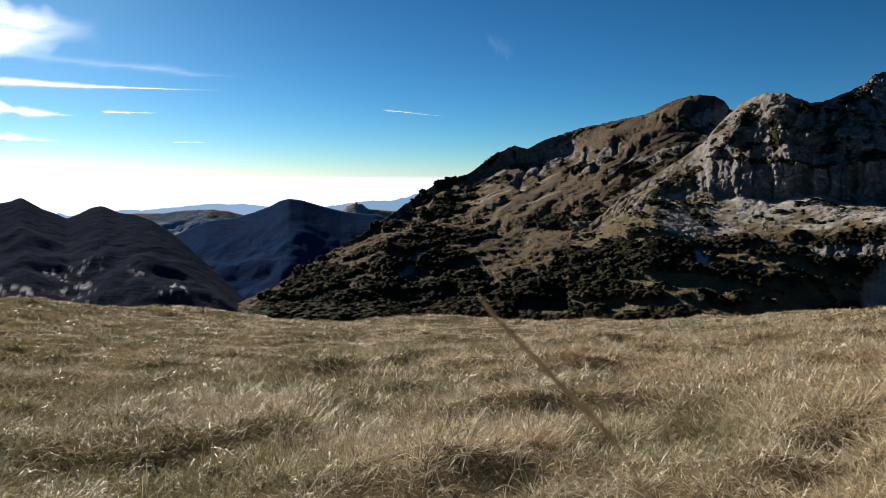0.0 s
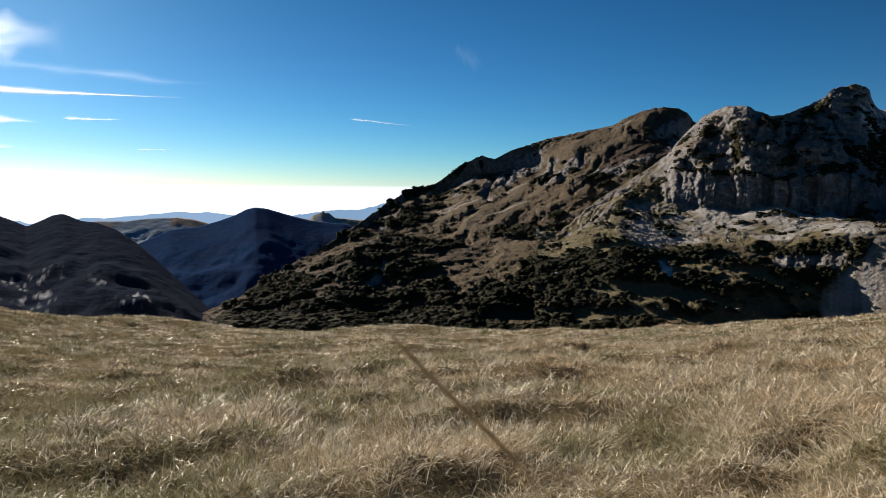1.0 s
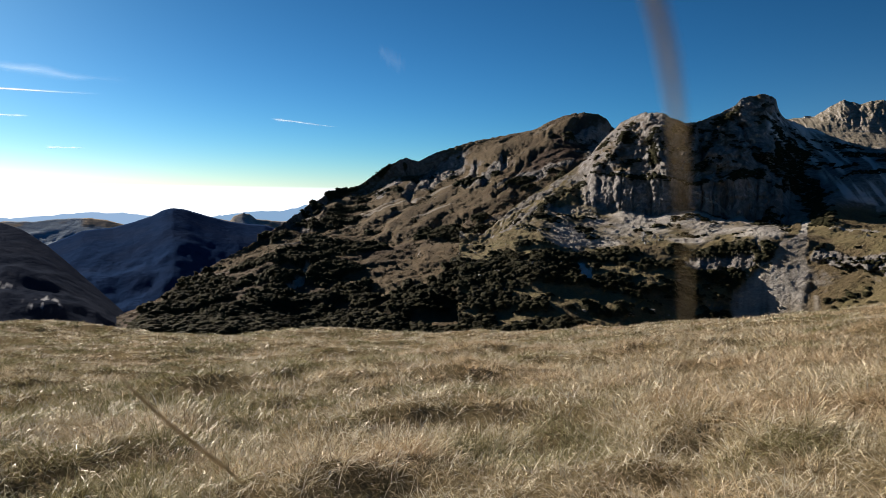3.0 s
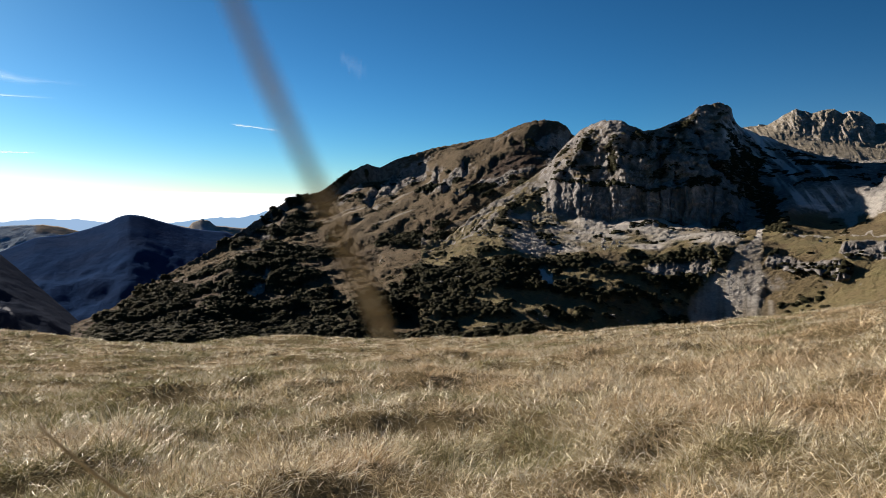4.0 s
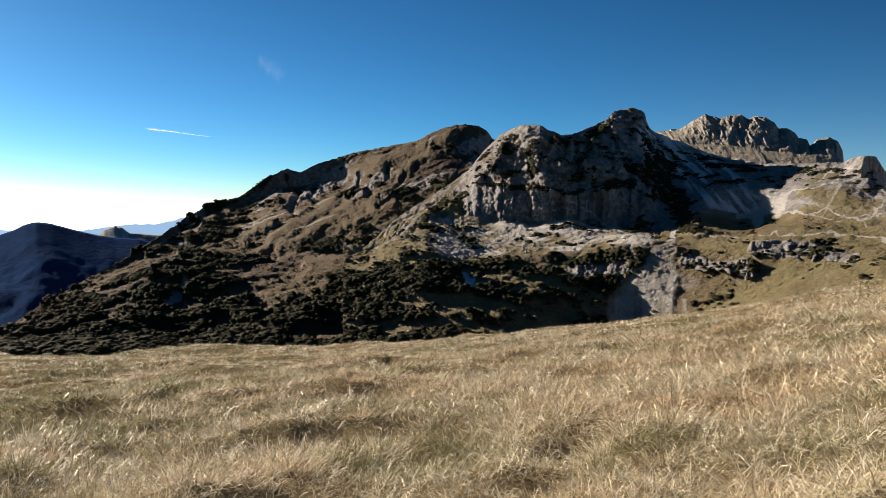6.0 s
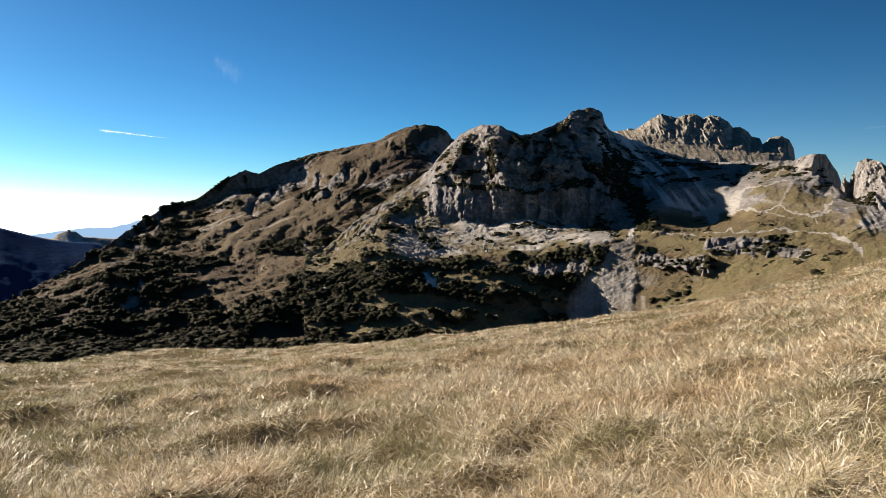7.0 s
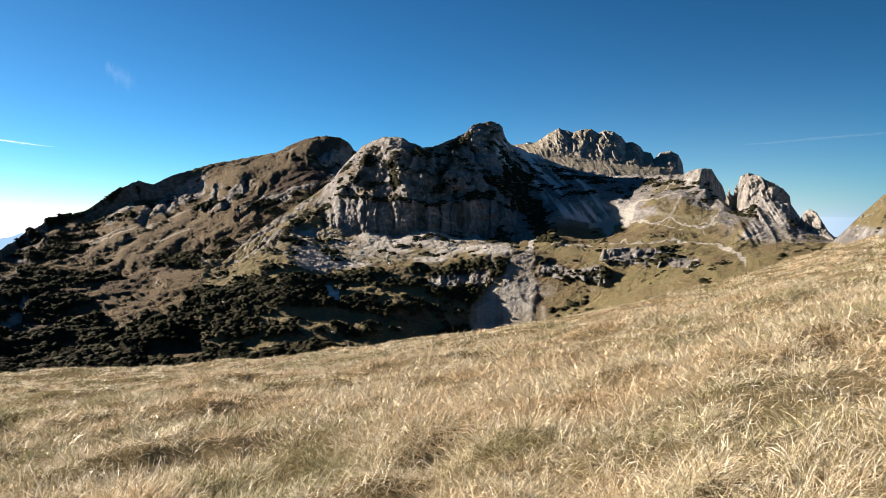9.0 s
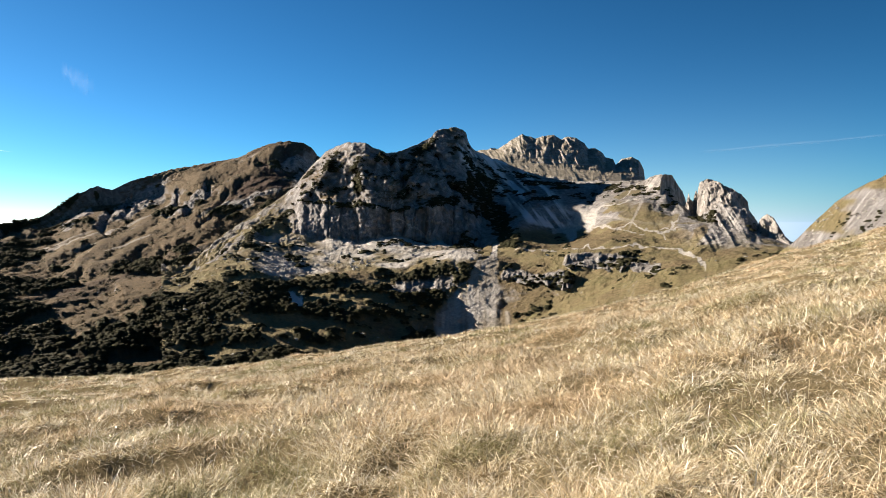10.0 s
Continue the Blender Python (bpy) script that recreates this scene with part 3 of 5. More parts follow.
def dome_mountain():
    B, V, D, Z = loft([DOME_FOOT, DOME_LOW, DOME_MID, DOME_SCARP, DOME_CREST], [14, 110, 130, 50], 14.5, -22.5, 680, 2)
    P = place(B, D, Z)
    x, y = P[..., 0], P[..., 1]
    E = height_angle(D, Z)
    wb, we = B + 0.35 * fbm(B * 0.9, E * 1.2, 0, 4, 21), E + 0.22 * fbm(B * 0.9, E * 1.2, 5, 4, 22)
    along, across = x * 0.64 + y * 0.77, x * 0.77 - y * 0.64         # along and across the gullies
    along = along + 25 * fbm(x / 120, y / 120, 0, 2, 10)
    # smooth grass ramps between the gullies, falling to the west
    ramps = strokes(wb, we, ([(-17.5, 0.7), (-15.9, -0.5), (-14.8, -1.9), (-12.5, -3.2), (-9.6, -4.3), (-6.5, -4.5)], 0.5), ([(-10.3, 0.4), (-7.8, -1.4), (-6.1, -2.7), (-4.6, -3.4)], 0.42), ([(-12.3, -0.0), (-9.6, -1.4), (-8.1, -2.4)], 0.4),
                    ([(-8.4, -0.1), (-4.9, -2.3), (-3.0, -3.6)], 0.4), ([(-5.2, -1.0), (-1.7, -2.5)], 0.3), ([(-0.9, -0.8), (1.2, -2.0)], 0.3), ([(-14.6, 4.2), (-11.9, 3.0), (-9.5, 2.2)], 0.45), ([(-16.6, 5.0), (-14.6, 3.5), (-13.0, 2.3)], 0.4))
    # crags and dark clefts under the crest
    crags = strokes(wb, we, ([(-5.3, -0.0), (-7.0, 0.7), (-8.6, 1.8)], 0.6), ([(-9.9, 2.2), (-9.4, 0.6)], 0.28), ([(-11.9, 2.5), (-11.1, 1.5), (-9.8, 0.4)], 0.28), ([(-13.2, 1.3), (-14.6, 1.4), (-16.6, 2.2)], 0.42),
                    ([(-17.0, 3.9), (-18.4, 4.2)], 0.4), ([(-3.2, -0.3), (-4.3, 0.9)], 0.4), ([(1.9, -2.7), (0.7, -1.4)], 0.4), ([(-18.2, 2.7), (-18.8, 3.9)], 0.35))
    clefts = strokes(wb, we, ([(-10.1, 1.9), (-9.6, 0.3)], 0.18), ([(-12.2, 2.5), (-11.5, 1.5), (-10.0, 0.2)], 0.2), ([(-13.3, 2.1), (-11.4, -0.2)], 0.18), ([(-13.0, -1.1), (-15.0, -0.2)], 0.35), ([(-8.1, -2.5), (-9.3, -1.9)], 0.4),
                     ([(-7.4, 1.8), (-6.8, 0.3)], 0.22), ([(-6.0, 0.9), (-5.4, -0.5)], 0.22), ([(-19.4, 4.6), (-18.8, 2.7), (-17.0, 1.3)], 0.25))
    amp = step(0.1, 1.0, V) * (1 - 0.7 * step(3.8, 4.0, V)) * (1 - 0.85 * step(3, 9, B))
    calm = 1 - 0.75 * ramps
    gully = ridged(across / 55, along / 260, 0, 2, 11)
    Z = Z + amp * calm * (2.0 * gully + 1.5 * fbm(across / 28, along / 60, 0, 3, 13) + 0.5 * fbm(across / 7, along / 30, 0, 3, 14) + 0.6 * fbm(x / 11, y / 11, 0, 3, 15)) + 0.6 * fbm(x / 4, y / 4, 0, 3, 17) * (1 - 0.6 * ramps)
    Z = Z + amp * (3.5 * ramps - 4.0 * clefts)
    s = -np.radians(B) * 900
    D = D - crags * amp * (4.0 * ridged(s / 16 + 0.2 * fbm(s / 9, Z / 9, 0, 2, 18), Z / 60, 0, 3, 19) + 2.5 * fbm(s / 8, Z / 8, 0, 4, 20))
    P = place(B, D, Z)
    st = steepness(P)
    n = fbm(across / 20, along / 60, 0, 4, 23)
    rock = np.clip(step(0.22, 0.42, st + 0.10 * n) * 0.6 + step(0.35, 0.7, crags + 0.25 * n) * 0.95 + step(0.7, 1.0, n) * step(1.5, 2.3, V) * 0.5, 0, 1) * (1 - 0.8 * step(0.4, 0.8, ramps))
    scree = step(0.75, 1.0, fbm(across / 14, along / 110, 0, 3, 29)) * step(1.6, 2.2, V) * (1 - step(2.4, 2.8, V)) * 0.4
    trail = strokes(wb, we, ([(4.4, -4.7), (3.2, -4.9), (1.6, -5.3), (1.8, -6.3)], 0.07), ([(5.7, -5.7), (4.4, -4.8)], 0.06))
    scar = stroke(wb, we, [(3.3, -7.0), (2.5, -6.5), (1.9, -5.8)], 0.24)
    scree = np.maximum(scree, np.maximum(trail * 0.7, step(0.3, 0.7, scar) * 0.8))
    # first stroke puts the upper east slope's shade into the heath colour
    heath = np.clip(stroke(wb, we, [(-17.6, 4.6), (-17.0, 3.4), (-15.2, 2.7)], 1.1) + step(0.1, 0.6, fbm(across / 40, along / 90, 0, 3, 31)) * 0.6, 0, 1) * (1 - ramps)
    # dwarf pine in rounded mats, a man's height thick
    bare, crag = np.clip(ramps + trail + scar, 0, 1), np.maximum(clefts, crags * 0.6)
    mats = 1.1 * fbm(across / 16, along / 24, 0, 2, 401) + 0.35 * fbm(x / 6, y / 6, 0, 2, 402) + 0.5 * fbm(across / 50, along / 90, 0, 2, 403)          # rounded mats, longer down the slope
    need = 0.95 - 0.45 * (1 - step(1.7, 2.2, V)) - 0.50 * (1 - step(0.9, 1.6, V)) - 0.85 * step(-6, 2.0, B) + 0.15 * step(-9, -13, B) * step(1.05, 1.4, V)
    need = need - (0.02 + 0.2 * step(-12.5, -9, B)) * (1 - step(1.4, 2.0, V)) + 1.1 * step(0.25, 0.6, bare) - 0.45 * crag * step(-17.5, -16, B)
    clumps = strokes(B, E, ([(-13.0, -1.1), (-14.6, -0.5)], 0.45), ([(-7.9, -2.9), (-8.5, -2.3)], 0.55), ([(-10.3, -2.3), (-10.7, -1.9)], 0.3), ([(-17.8, 1.3), (-18.8, 1.8)], 0.3), ([(-12.8, -4.1), (-15.8, -3.4)], 0.35), ([(-8.7, -5.3), (-11.4, -4.5)], 0.6))
    need = need - 0.9 * clumps
    over = step(need, need + 0.35, mats)
    pine = over * step(0.1, 0.4, V) * (1 - step(3.3 + 0.6 * step(-7, -4, B), 3.5 + 0.5 * step(-7, -4, B), V)) * (1 - step(12.5, 14, B))
    P[..., 2] += pine * (2.4 + 0.8 * fbm(x / 5, y / 5, 0, 3, 404))
    ob = mesh_object("dome_mountain", P.reshape(-1, 3), [grid_faces(*D.shape)], DIM_HEATH_SLOPE, rock=rock, scree=scree, snow=rock * 0, heath=heath, pine=step(0.05, 0.3, pine))
    return tagged(ob, "rounded mountain with dry tan turf, gullies and dark dwarf pine", "mountain"), P, V, B, bare, pine


def buttress(p, height, seed):
    """Stepped rock ribs along p: each one comes forward at once and goes back slowly."""
    i = np.floor(p)
    f = p - i
    tall = 0.35 + 0.65 * lattice(i.astype(np.int64), (i * 0).astype(np.int64), (i * 0).astype(np.int64), seed)
    after = 0.35 + 0.65 * lattice(i.astype(np.int64) - 1, (i * 0).astype(np.int64), (i * 0).astype(np.int64), seed)
    rise = step(0.0, 0.07, f)
    return height * (tall * rise * (1 - 0.75 * f) + after * 0.25 * (1 - rise))


CLIFF_LEFT, CLIFF_RIGHT = -17.7, -31.6          # bearings between which the ribbed cliff stands


def spur_mountain():
    B, V, D, Z = loft([SPUR_FOOT, TERRACE, SCREE_BASE, CLIFF_BASE, CLIFF_TOP, SPUR_CREST + CIRQUE_CREST], [14, 76, 56, 80, 120], -9.0, -57.5, 900, 1)
    E = height_angle(D, Z)
    wb, we = B + 0.22 * fbm(B * 1.3, E * 1.5, 0, 4, 35), E + 0.16 * fbm(B * 1.3, E * 1.5, 5, 4, 36)
    s = -np.radians(B) * 600
    left, right = CLIFF_LEFT, CLIFF_RIGHT
    wall = step(left + 0.4, left - 0.6, B) * step(right - 1.5, right + 1.0, B)          # bearings of the ribbed cliff
    cliff = step(2.92, 3.02, V) * wall
    upper = step(3.97, 4.12, V) * step(left + 1.5, left - 0.5, B) * step(right - 1.5, right + 1, B)
    cirque = step(2.9, 3.3, V) * step(right + 0.5, right - 1.5, B)
    low = step(0.2, 0.8, V) * (1 - step(2.7, 3.0, V))
    end = 1 - 0.75 * step(4.85, 5, V)
    warp = 0.13 * fbm(s * 0.05, Z * 0.035, 0, 3, 39)
    # the cliff: ribs and chimneys, broken by ledges
    D = D - cliff * (1 - 0.75 * upper) * (buttress(s / 26 + warp, 11.0, 41) + buttress(s / 10 + 3 * warp, 4.2, 42) - 3.5 * np.exp(-(value_noise(s / 7 + 3 * warp, Z / 60, 0, 40) / 0.10) ** 2)
                                          + 2.2 * fbm(s * 0.16, Z * 0.10, 0, 4, 43) + 1.2 * fbm(s * 0.5, Z * 0.45, 0, 3, 44))
    # the rocky slope above it: slanting ribs
    D = D - upper * end * (7.0 * fbm(s * 0.03, Z * 0.04, 0, 4, 47) + buttress(s / 36 + 0.6 * Z / 36 + warp, 10.0, 45) + buttress(s / 13 - 0.4 * Z / 13 + 2 * warp, 5.0, 46) + 4.0 * fbm(s * 0.16, Z * 0.2, 0, 5, 48))
    rib = strokes(wb, we, ([(-22.5, 4.4), (-22.8, 3.0), (-23.3, 1.3)], 0.3), ([(-20.3, 4.4), (-19.5, 2.6), (-18.5, 1.6)], 0.35), ([(-26.5, 4.4), (-27.1, 2.6)], 0.3))
    D = D - upper * end * 9 * rib
    nick = strokes(wb, we, ([(-22.1, 3.8), (-22.4, 2.0)], 0.16), ([(-27.6, 5.3), (-29.0, 3.0), (-31.0, 0.6)], 0.14), ([(-25.4, 4.2), (-25.8, 2.2)], 0.2))
    D = D + upper * end * 7 * nick
    # the cirque: layered walls that bend round the bowl
    layers = Z * 0.20 + 0.035 * s + 0.8 * fbm(s * 0.012, Z * 0.02, 0, 3, 61)
    bands = value_noise(layers, 0.5, 0, 63) + 0.5 * value_noise(layers * 2.7, 0.5, 0, 62)
    D = D - cirque * end * (2.2 * ridged(s * 0.03 + Z * 0.05, Z * 0.012, 0, 3, 51) + 2.0 * fbm(s * 0.13, Z * 0.16, 0, 4, 53)) + cirque * end * 2.6 * bands
    Z = Z + wall * (3.0 * fbm(s / 24, 0.5, 0, 3, 64) * np.exp(-((V - 4.0) / 0.35) ** 2) + 2.5 * fbm(s / 20, 0.5, 0, 3, 65) * np.exp(-((V - 3.0) / 0.3) ** 2))
    flank = (1 - wall) * step(2.3, 2.8, V) * (1 - step(4.8, 5.0, V)) * step(right - 1, right + 3, B)          # the spur's western slope
    Z = Z + flank * (1.8 * fbm(s / 16, D / 20, 0, 4, 81) + 1.0 * fbm(s / 5, D / 7, 0, 3, 82))
    ledges = value_noise(Z * 0.22 + 0.5 * fbm(s * 0.02, Z * 0.02, 0, 2, 60), 0.5, 0, 66) + 0.6 * value_noise(Z * 0.6 + 0.5 * fbm(s * 0.03, Z * 0.02, 0, 2, 60), 0.5, 0, 67)
    D = D + (cliff * 1.6 + upper * 1.4) * ledges * end
    # slab with slanting grooves under the towers
    slab = stroke(wb, we, [(-48.0, 0.5), (-49.0, -0.1), (-46.9, -1.2)], 1.4) * step(2.2, 2.8, V)
    D = D - slab * 3.2 * ridged((s + 0.9 * Z) / 9, (s - 0.9 * Z) / 70, 0, 3, 70)
    P = place(B, D, Z)
    x, y = P[..., 0], P[..., 1]
    # the scree fan and the two rock bands in the pasture beside it
    fan = [(-32.3, -1.6), (-31.6, -3.0), (-31.0, -5.0), (-30.5, -7.2)]
    t = np.clip((E - fan[-1][1]) / (fan[0][1] - fan[-1][1]), 0, 1)
    middle = np.interp(t, np.linspace(0, 1, 4), [p[0] for p in fan[::-1]])
    cone = (1 - step(0.75, 1.1, np.abs(wb - middle + 0.35 * fbm(s / 9, Z / 7, 0, 3, 84)) / (0.35 + 2.35 * (1 - t) ** 1.15))) * step(0.5, 0.7, V) * (1 - step(2.8, 2.98, V))
    band_a = stroke(wb, we, [(-33.1, -3.7), (-34.9, -3.8), (-37.0, -4.1)], 0.55)
    band_b = stroke(wb, we, [(-37.4, -2.7), (-39.7, -2.6), (-42.1, -2.9), (-43.1, -3.2)], 0.5)
    band_c = stroke(wb, we, [(-24.8, -4.7), (-27.2, -4.5), (-29.1, -4.2)], 0.45)
    jag = 0.3 * fbm(s / 7, 0.5, 0, 4, 55)
    rocky = np.clip(sum(step(0.3, 0.55, a + jag * step(0.1, 0.4, a)) for a in (band_a, band_b, band_c)), 0, 1)
    band = step(1.97, 2.08, V + 0.12 * fbm(x / 22, y / 22, Z / 12, 4, 71)) * (1 - step(2.93, 3.0, V)) * step(left + 3.2, left + 1.0, B) * step(right + 0.2, right + 1.6, B)     # scree under the cliff
    calm = np.clip(1 - 0.6 * cone - 0.5 * band, 0.3, 1)
    Z = Z + calm * low * (1.6 * fbm(x / 40, y / 40, 0, 3, 57) + 0.7 * fbm(x / 9, y / 9, 0, 3, 59)) + 0.35 * fbm(x / 3, y / 3, Z / 3, 3, 69)
    D = D - rocky * (3.0 + 3.0 * fbm(s / 6, Z / 5, 0, 4, 58)) * (E > -20)
    Z = Z + 0.8 * fbm(s * 0.15, D * 0.03, 0, 4, 68) * step(4.2, 5.0, V) + band * 0.25 * fbm(x / 2.2, y / 2.2, 0, 3, 72)
    P = place(B, D, Z)
    st = steepness(P)
    n = fbm(x / 22, y / 22, Z / 12, 4, 71)
    bowl = strokes(wb, we, ([(-38.5, 1.0), (-37.9, -0.0), (-37.2, -0.5)], 0.55), ([(-36.2, -0.6), (-37.6, -0.7)], 0.3), ([(-39.3, 0.7), (-38.7, -0.1)], 0.4))
    pale_lines = step(0.25, 0.75, bands) * cirque * 0.8
    streak = step(0.25, 0.7, fbm((0.85 * s - 0.5 * Z) / 5, (0.5 * s + 0.85 * Z) / 45, 0, 3, 75)) * step(2.6, 3.2, V) * step(right - 8, right - 11, B)
    turfed = strokes(wb, we, ([(-42.5, 0.9), (-41.4, 0.4), (-43.6, 0.2)], 0.6), ([(-42.1, 2.3), (-40.6, 1.9)], 0.3), ([(-46.5, -0.6), (-45.8, -1.2)], 0.5), ([(-44.7, 0.3), (-44.3, -0.2)], 0.4))
    rock = np.clip(step(0.22, 0.44, st + 0.12 * n) * (0.6 + 0.4 * (V > 2.9)) + cliff * (1 - upper) + upper * (0.8 + 0.9 * fbm(s / 14, Z / 9, 0, 4, 80)) + cirque * step(-0.1, 0.4, n + st + 1.2 * step(right - 9, right - 7, B)) + rocky * 0.9 + slab, 0, 1)
    rock = np.maximum(rock, flank * step(0.0, 0.5, fbm(s / 12, D / 16, 0, 4, 83) + 0.5 * step(3.6, 4.6, V)) * 0.85)
    rock = np.maximum(rock, cirque * step(3.3, 3.9, V + 0.4 * n) * 0.9) * (1 - 0.85 * step(0.4, 0.7, turfed + 0.2 * n))
    runnels = fbm(s / 3.5, Z / 40, 0, 3, 78)
    scree = np.clip(band * (0.55 + 0.9 * n) + cone * (0.8 + 0.4 * n + 0.4 * runnels) + step(0.35, 0.7, bowl + 0.25 * n) + streak * 0.5 + pale_lines * 0.5, 0, 1)
    trail = strokes(wb, we, ([(-26.2, -6.2), (-29.1, -4.6), (-31.0, -3.8), (-32.1, -3.3)], 0.045), ([(-33.6, -2.0), (-36.8, -1.8), (-39.8, -1.6), (-42.9, -1.7), (-44.9, -1.8)], 0.05), ([(-38.2, -0.1), (-40.4, -0.3), (-42.0, -0.1), (-43.1, -0.5), (-44.0, -1.2)], 0.05),
                    ([(-40.4, -0.3), (-42.5, -0.7), (-44.9, -0.4)], 0.045), ([(-39.1, 0.9), (-41.0, 1.3), (-43.0, 2.0), (-43.7, 2.8)], 0.05), ([(-45.0, -1.9), (-46.0, -2.4), (-46.6, -2.9)], 0.16), ([(-43.6, -1.0), (-44.3, -0.6), (-45.1, 0.5)], 0.08),
                    ([(-25.2, 0.4), (-27.6, -1.0), (-29.1, -2.2), (-29.7, -3.8)], 0.05), ([(-42.4, 2.7), (-41.0, 1.7)], 0.05), ([(-44.8, 1.2), (-45.8, 0.5)], 0.12))
    scree = np.maximum(scree, step(0.3, 0.7, trail) * 0.85)
    frost = stroke(wb, we, [(-30.9, 4.8), (-32.8, 3.8), (-34.8, 1.8), (-36.2, -0.0)], 1.35) * step(3.0, 3.4, V) * (1 - step(4.96, 5, V))
    snow = step(-0.25, 0.5, fbm((s + 0.8 * Z) * 0.3 + 3 * warp, (s - Z) * 0.04, 0, 4, 73)) * step(0.2, 0.55, frost) * 0.75
    hollow = stroke(B, E, [(-17.8, -5.1), (-18.2, -5.8)], 0.42)          # old snow left in a hollow
    snow = np.maximum(snow, 0.85 * step(0.45, 0.8, hollow + 0.5 * fbm(s * 0.4, Z * 0.6, 0, 3, 74)) * step(0.1, 0.3, hollow))
    snow = np.maximum(snow, stroke(wb, we, [(-31.2, 5.0), (-32.2, 4.6), (-33.0, 4.2)], 0.14) * 0.7)
    heath = np.maximum(step(0.0, 0.5, fbm(x / 30, y / 30, 0, 3, 76)) * 0.7, upper) * step(left + 4, left - 1, B)
    thick = fbm(x / 15, y / 15, 0, 2, 411) + 0.3 * fbm(x / 6, y / 6, 0, 3, 414)
    pine = step(-0.2, 0.15, thick + 0.35 * step(0.0, -4.0, B - right - 6)) * (1 - step(1.8, 2.0, V + 0.1 * n)) * step(0.3, 0.6, V) * (1 - step(right + 1.5, right, B)) * (1 - step(0.1, 0.3, np.clip(hollow + cone + 2 * trail, 0, 1)))
    pine = pine * (1 - step(0.35, 0.6, stroke(wb, we, [(-21.3, -6.0), (-23.3, -5.8)], 0.35) + stroke(wb, we, [(-20.9, -4.6), (-23.5, -4.2), (-24.8, -3.9)], 0.3) + band_c))
    P[..., 2] += pine * (1.5 + 0.6 * fbm(x / 5, y / 5, 0, 3, 404))
    ob = mesh_object("cliff_mountain", P.reshape(-1, 3), [grid_faces(*D.shape)], SLOPE, rock=rock, scree=scree, snow=snow, heath=heath, pine=pine)
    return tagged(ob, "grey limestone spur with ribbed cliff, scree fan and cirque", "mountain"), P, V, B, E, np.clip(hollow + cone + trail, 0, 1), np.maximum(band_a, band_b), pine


def rock_massif(name, label, lines, counts, b0, b1, nu, rough, scale, seed, grass=0.0, mat=PALE_SLOPE, layered=0.0):
    B, V, D, Z = loft(lines, counts, b0, b1, nu, 0, back=(0.10, 0.16))
    dm = lines[-1][0][1]
    s = -np.radians(B) * dm
    top = len(lines) - 1
    amp = step(0.2, 0.9, V)
    warp = 0.3 * fbm(s * scale * 0.7, Z * scale * 0.7, 0, 3, seed + 2)
    flutes = 1 - 0.6 * layered * (1 - step(top - 1.0, top - 0.7, V))
    D = D - amp * rough * flutes * (0.8 * ridged(s * scale + warp, Z * scale * 0.45, 0, 4, seed) + 0.7 * ridged(s * scale * 2.3 + Z * scale + warp, Z * scale * 1.2, 0, 3, seed + 1) + 0.7 * fbm(s * scale * 2.5, Z * scale * 2.5, 0, 5, seed + 3))
    steps = value_noise(Z * 0.13 + 0.02 * s + warp, 0.5, 0, seed + 4) + 0.6 * value_noise(Z * 0.4 + warp, 0.5, 0, seed + 4)
    D = D + layered * rough * amp * (1 - 0.7 * step(top - 0.9, top - 0.5, V)) * steps
    Z = Z + rough * 0.12 * fbm(s * scale * 3, D * 0.01, 0, 3, seed + 5) * step(top - 0.5, top, V)
    P = place(B, D, Z)
    st = steepness(P)
    n = fbm(s * scale, Z * scale * 3, 0, 4, seed + 9)
    rock = np.clip(step(0.1, 0.35, st + 0.1 * n) + (1 - grass), 0, 1) if grass < 0.7 else step(-0.05, 0.4, n)
    ob = mesh_object(name, P.reshape(-1, 3), [grid_faces(*D.shape)], mat, rock=rock, scree=np.clip(layered * step(0.3, 0.8, steps), 0, 0.7) * (1 - step(top - 0.9, top - 0.6, V)), snow=st * 0, heath=st * 0, pine=st * 0)
    return tagged(ob, label, "mountain"), P, V


def wooded_ridge(name, label, crest, foot_d, foot_z, b0, b1, nu, nv, rough, scale, seed, mat, pasture=None, snow=False):
    B, V, D, Z = loft([flat(crest, foot_d, foot_z), crest], [nv], b0, b1, nu, 1, back=(0.12, 0.2))
    P = place(B, D, Z)
    x, y = P[..., 0] * scale, P[..., 1] * scale
    amp = step(0.0, 0.3, V) * (1 - step(0.5, 0.92, V))
    Z = Z + amp * rough * (0.45 * ridged(x, y * 0.35, 0, 4, seed) + 0.8 * fbm(x * 3, y * 2, 0, 5, seed + 3)) + rough * 0.04 * fbm(x * 9, y * 12, 0, 3, seed + 5)
    P = place(B, D, Z)
    open_land = np.zeros_like(V) if pasture is None else step(pasture, 1.0, V + 0.25 * fbm(x * 2, y * 2, 0, 3, seed + 7))
    white = 0.7 * step(0.2, 0.7, fbm(x * 22, y * 10, Z * scale * 22, 4, seed + 8)) * step(0.0, 0.4, fbm(x * 4, y * 2, 0, 2, seed + 9)) * (1 - step(0.42, 0.55, V)) if snow else np.zeros_like(V)
    ob = mesh_object(name, P.reshape(-1, 3), [grid_faces(*D.shape)], mat, rock=open_land, snow=white)
    return tagged(ob, label, "mountain")


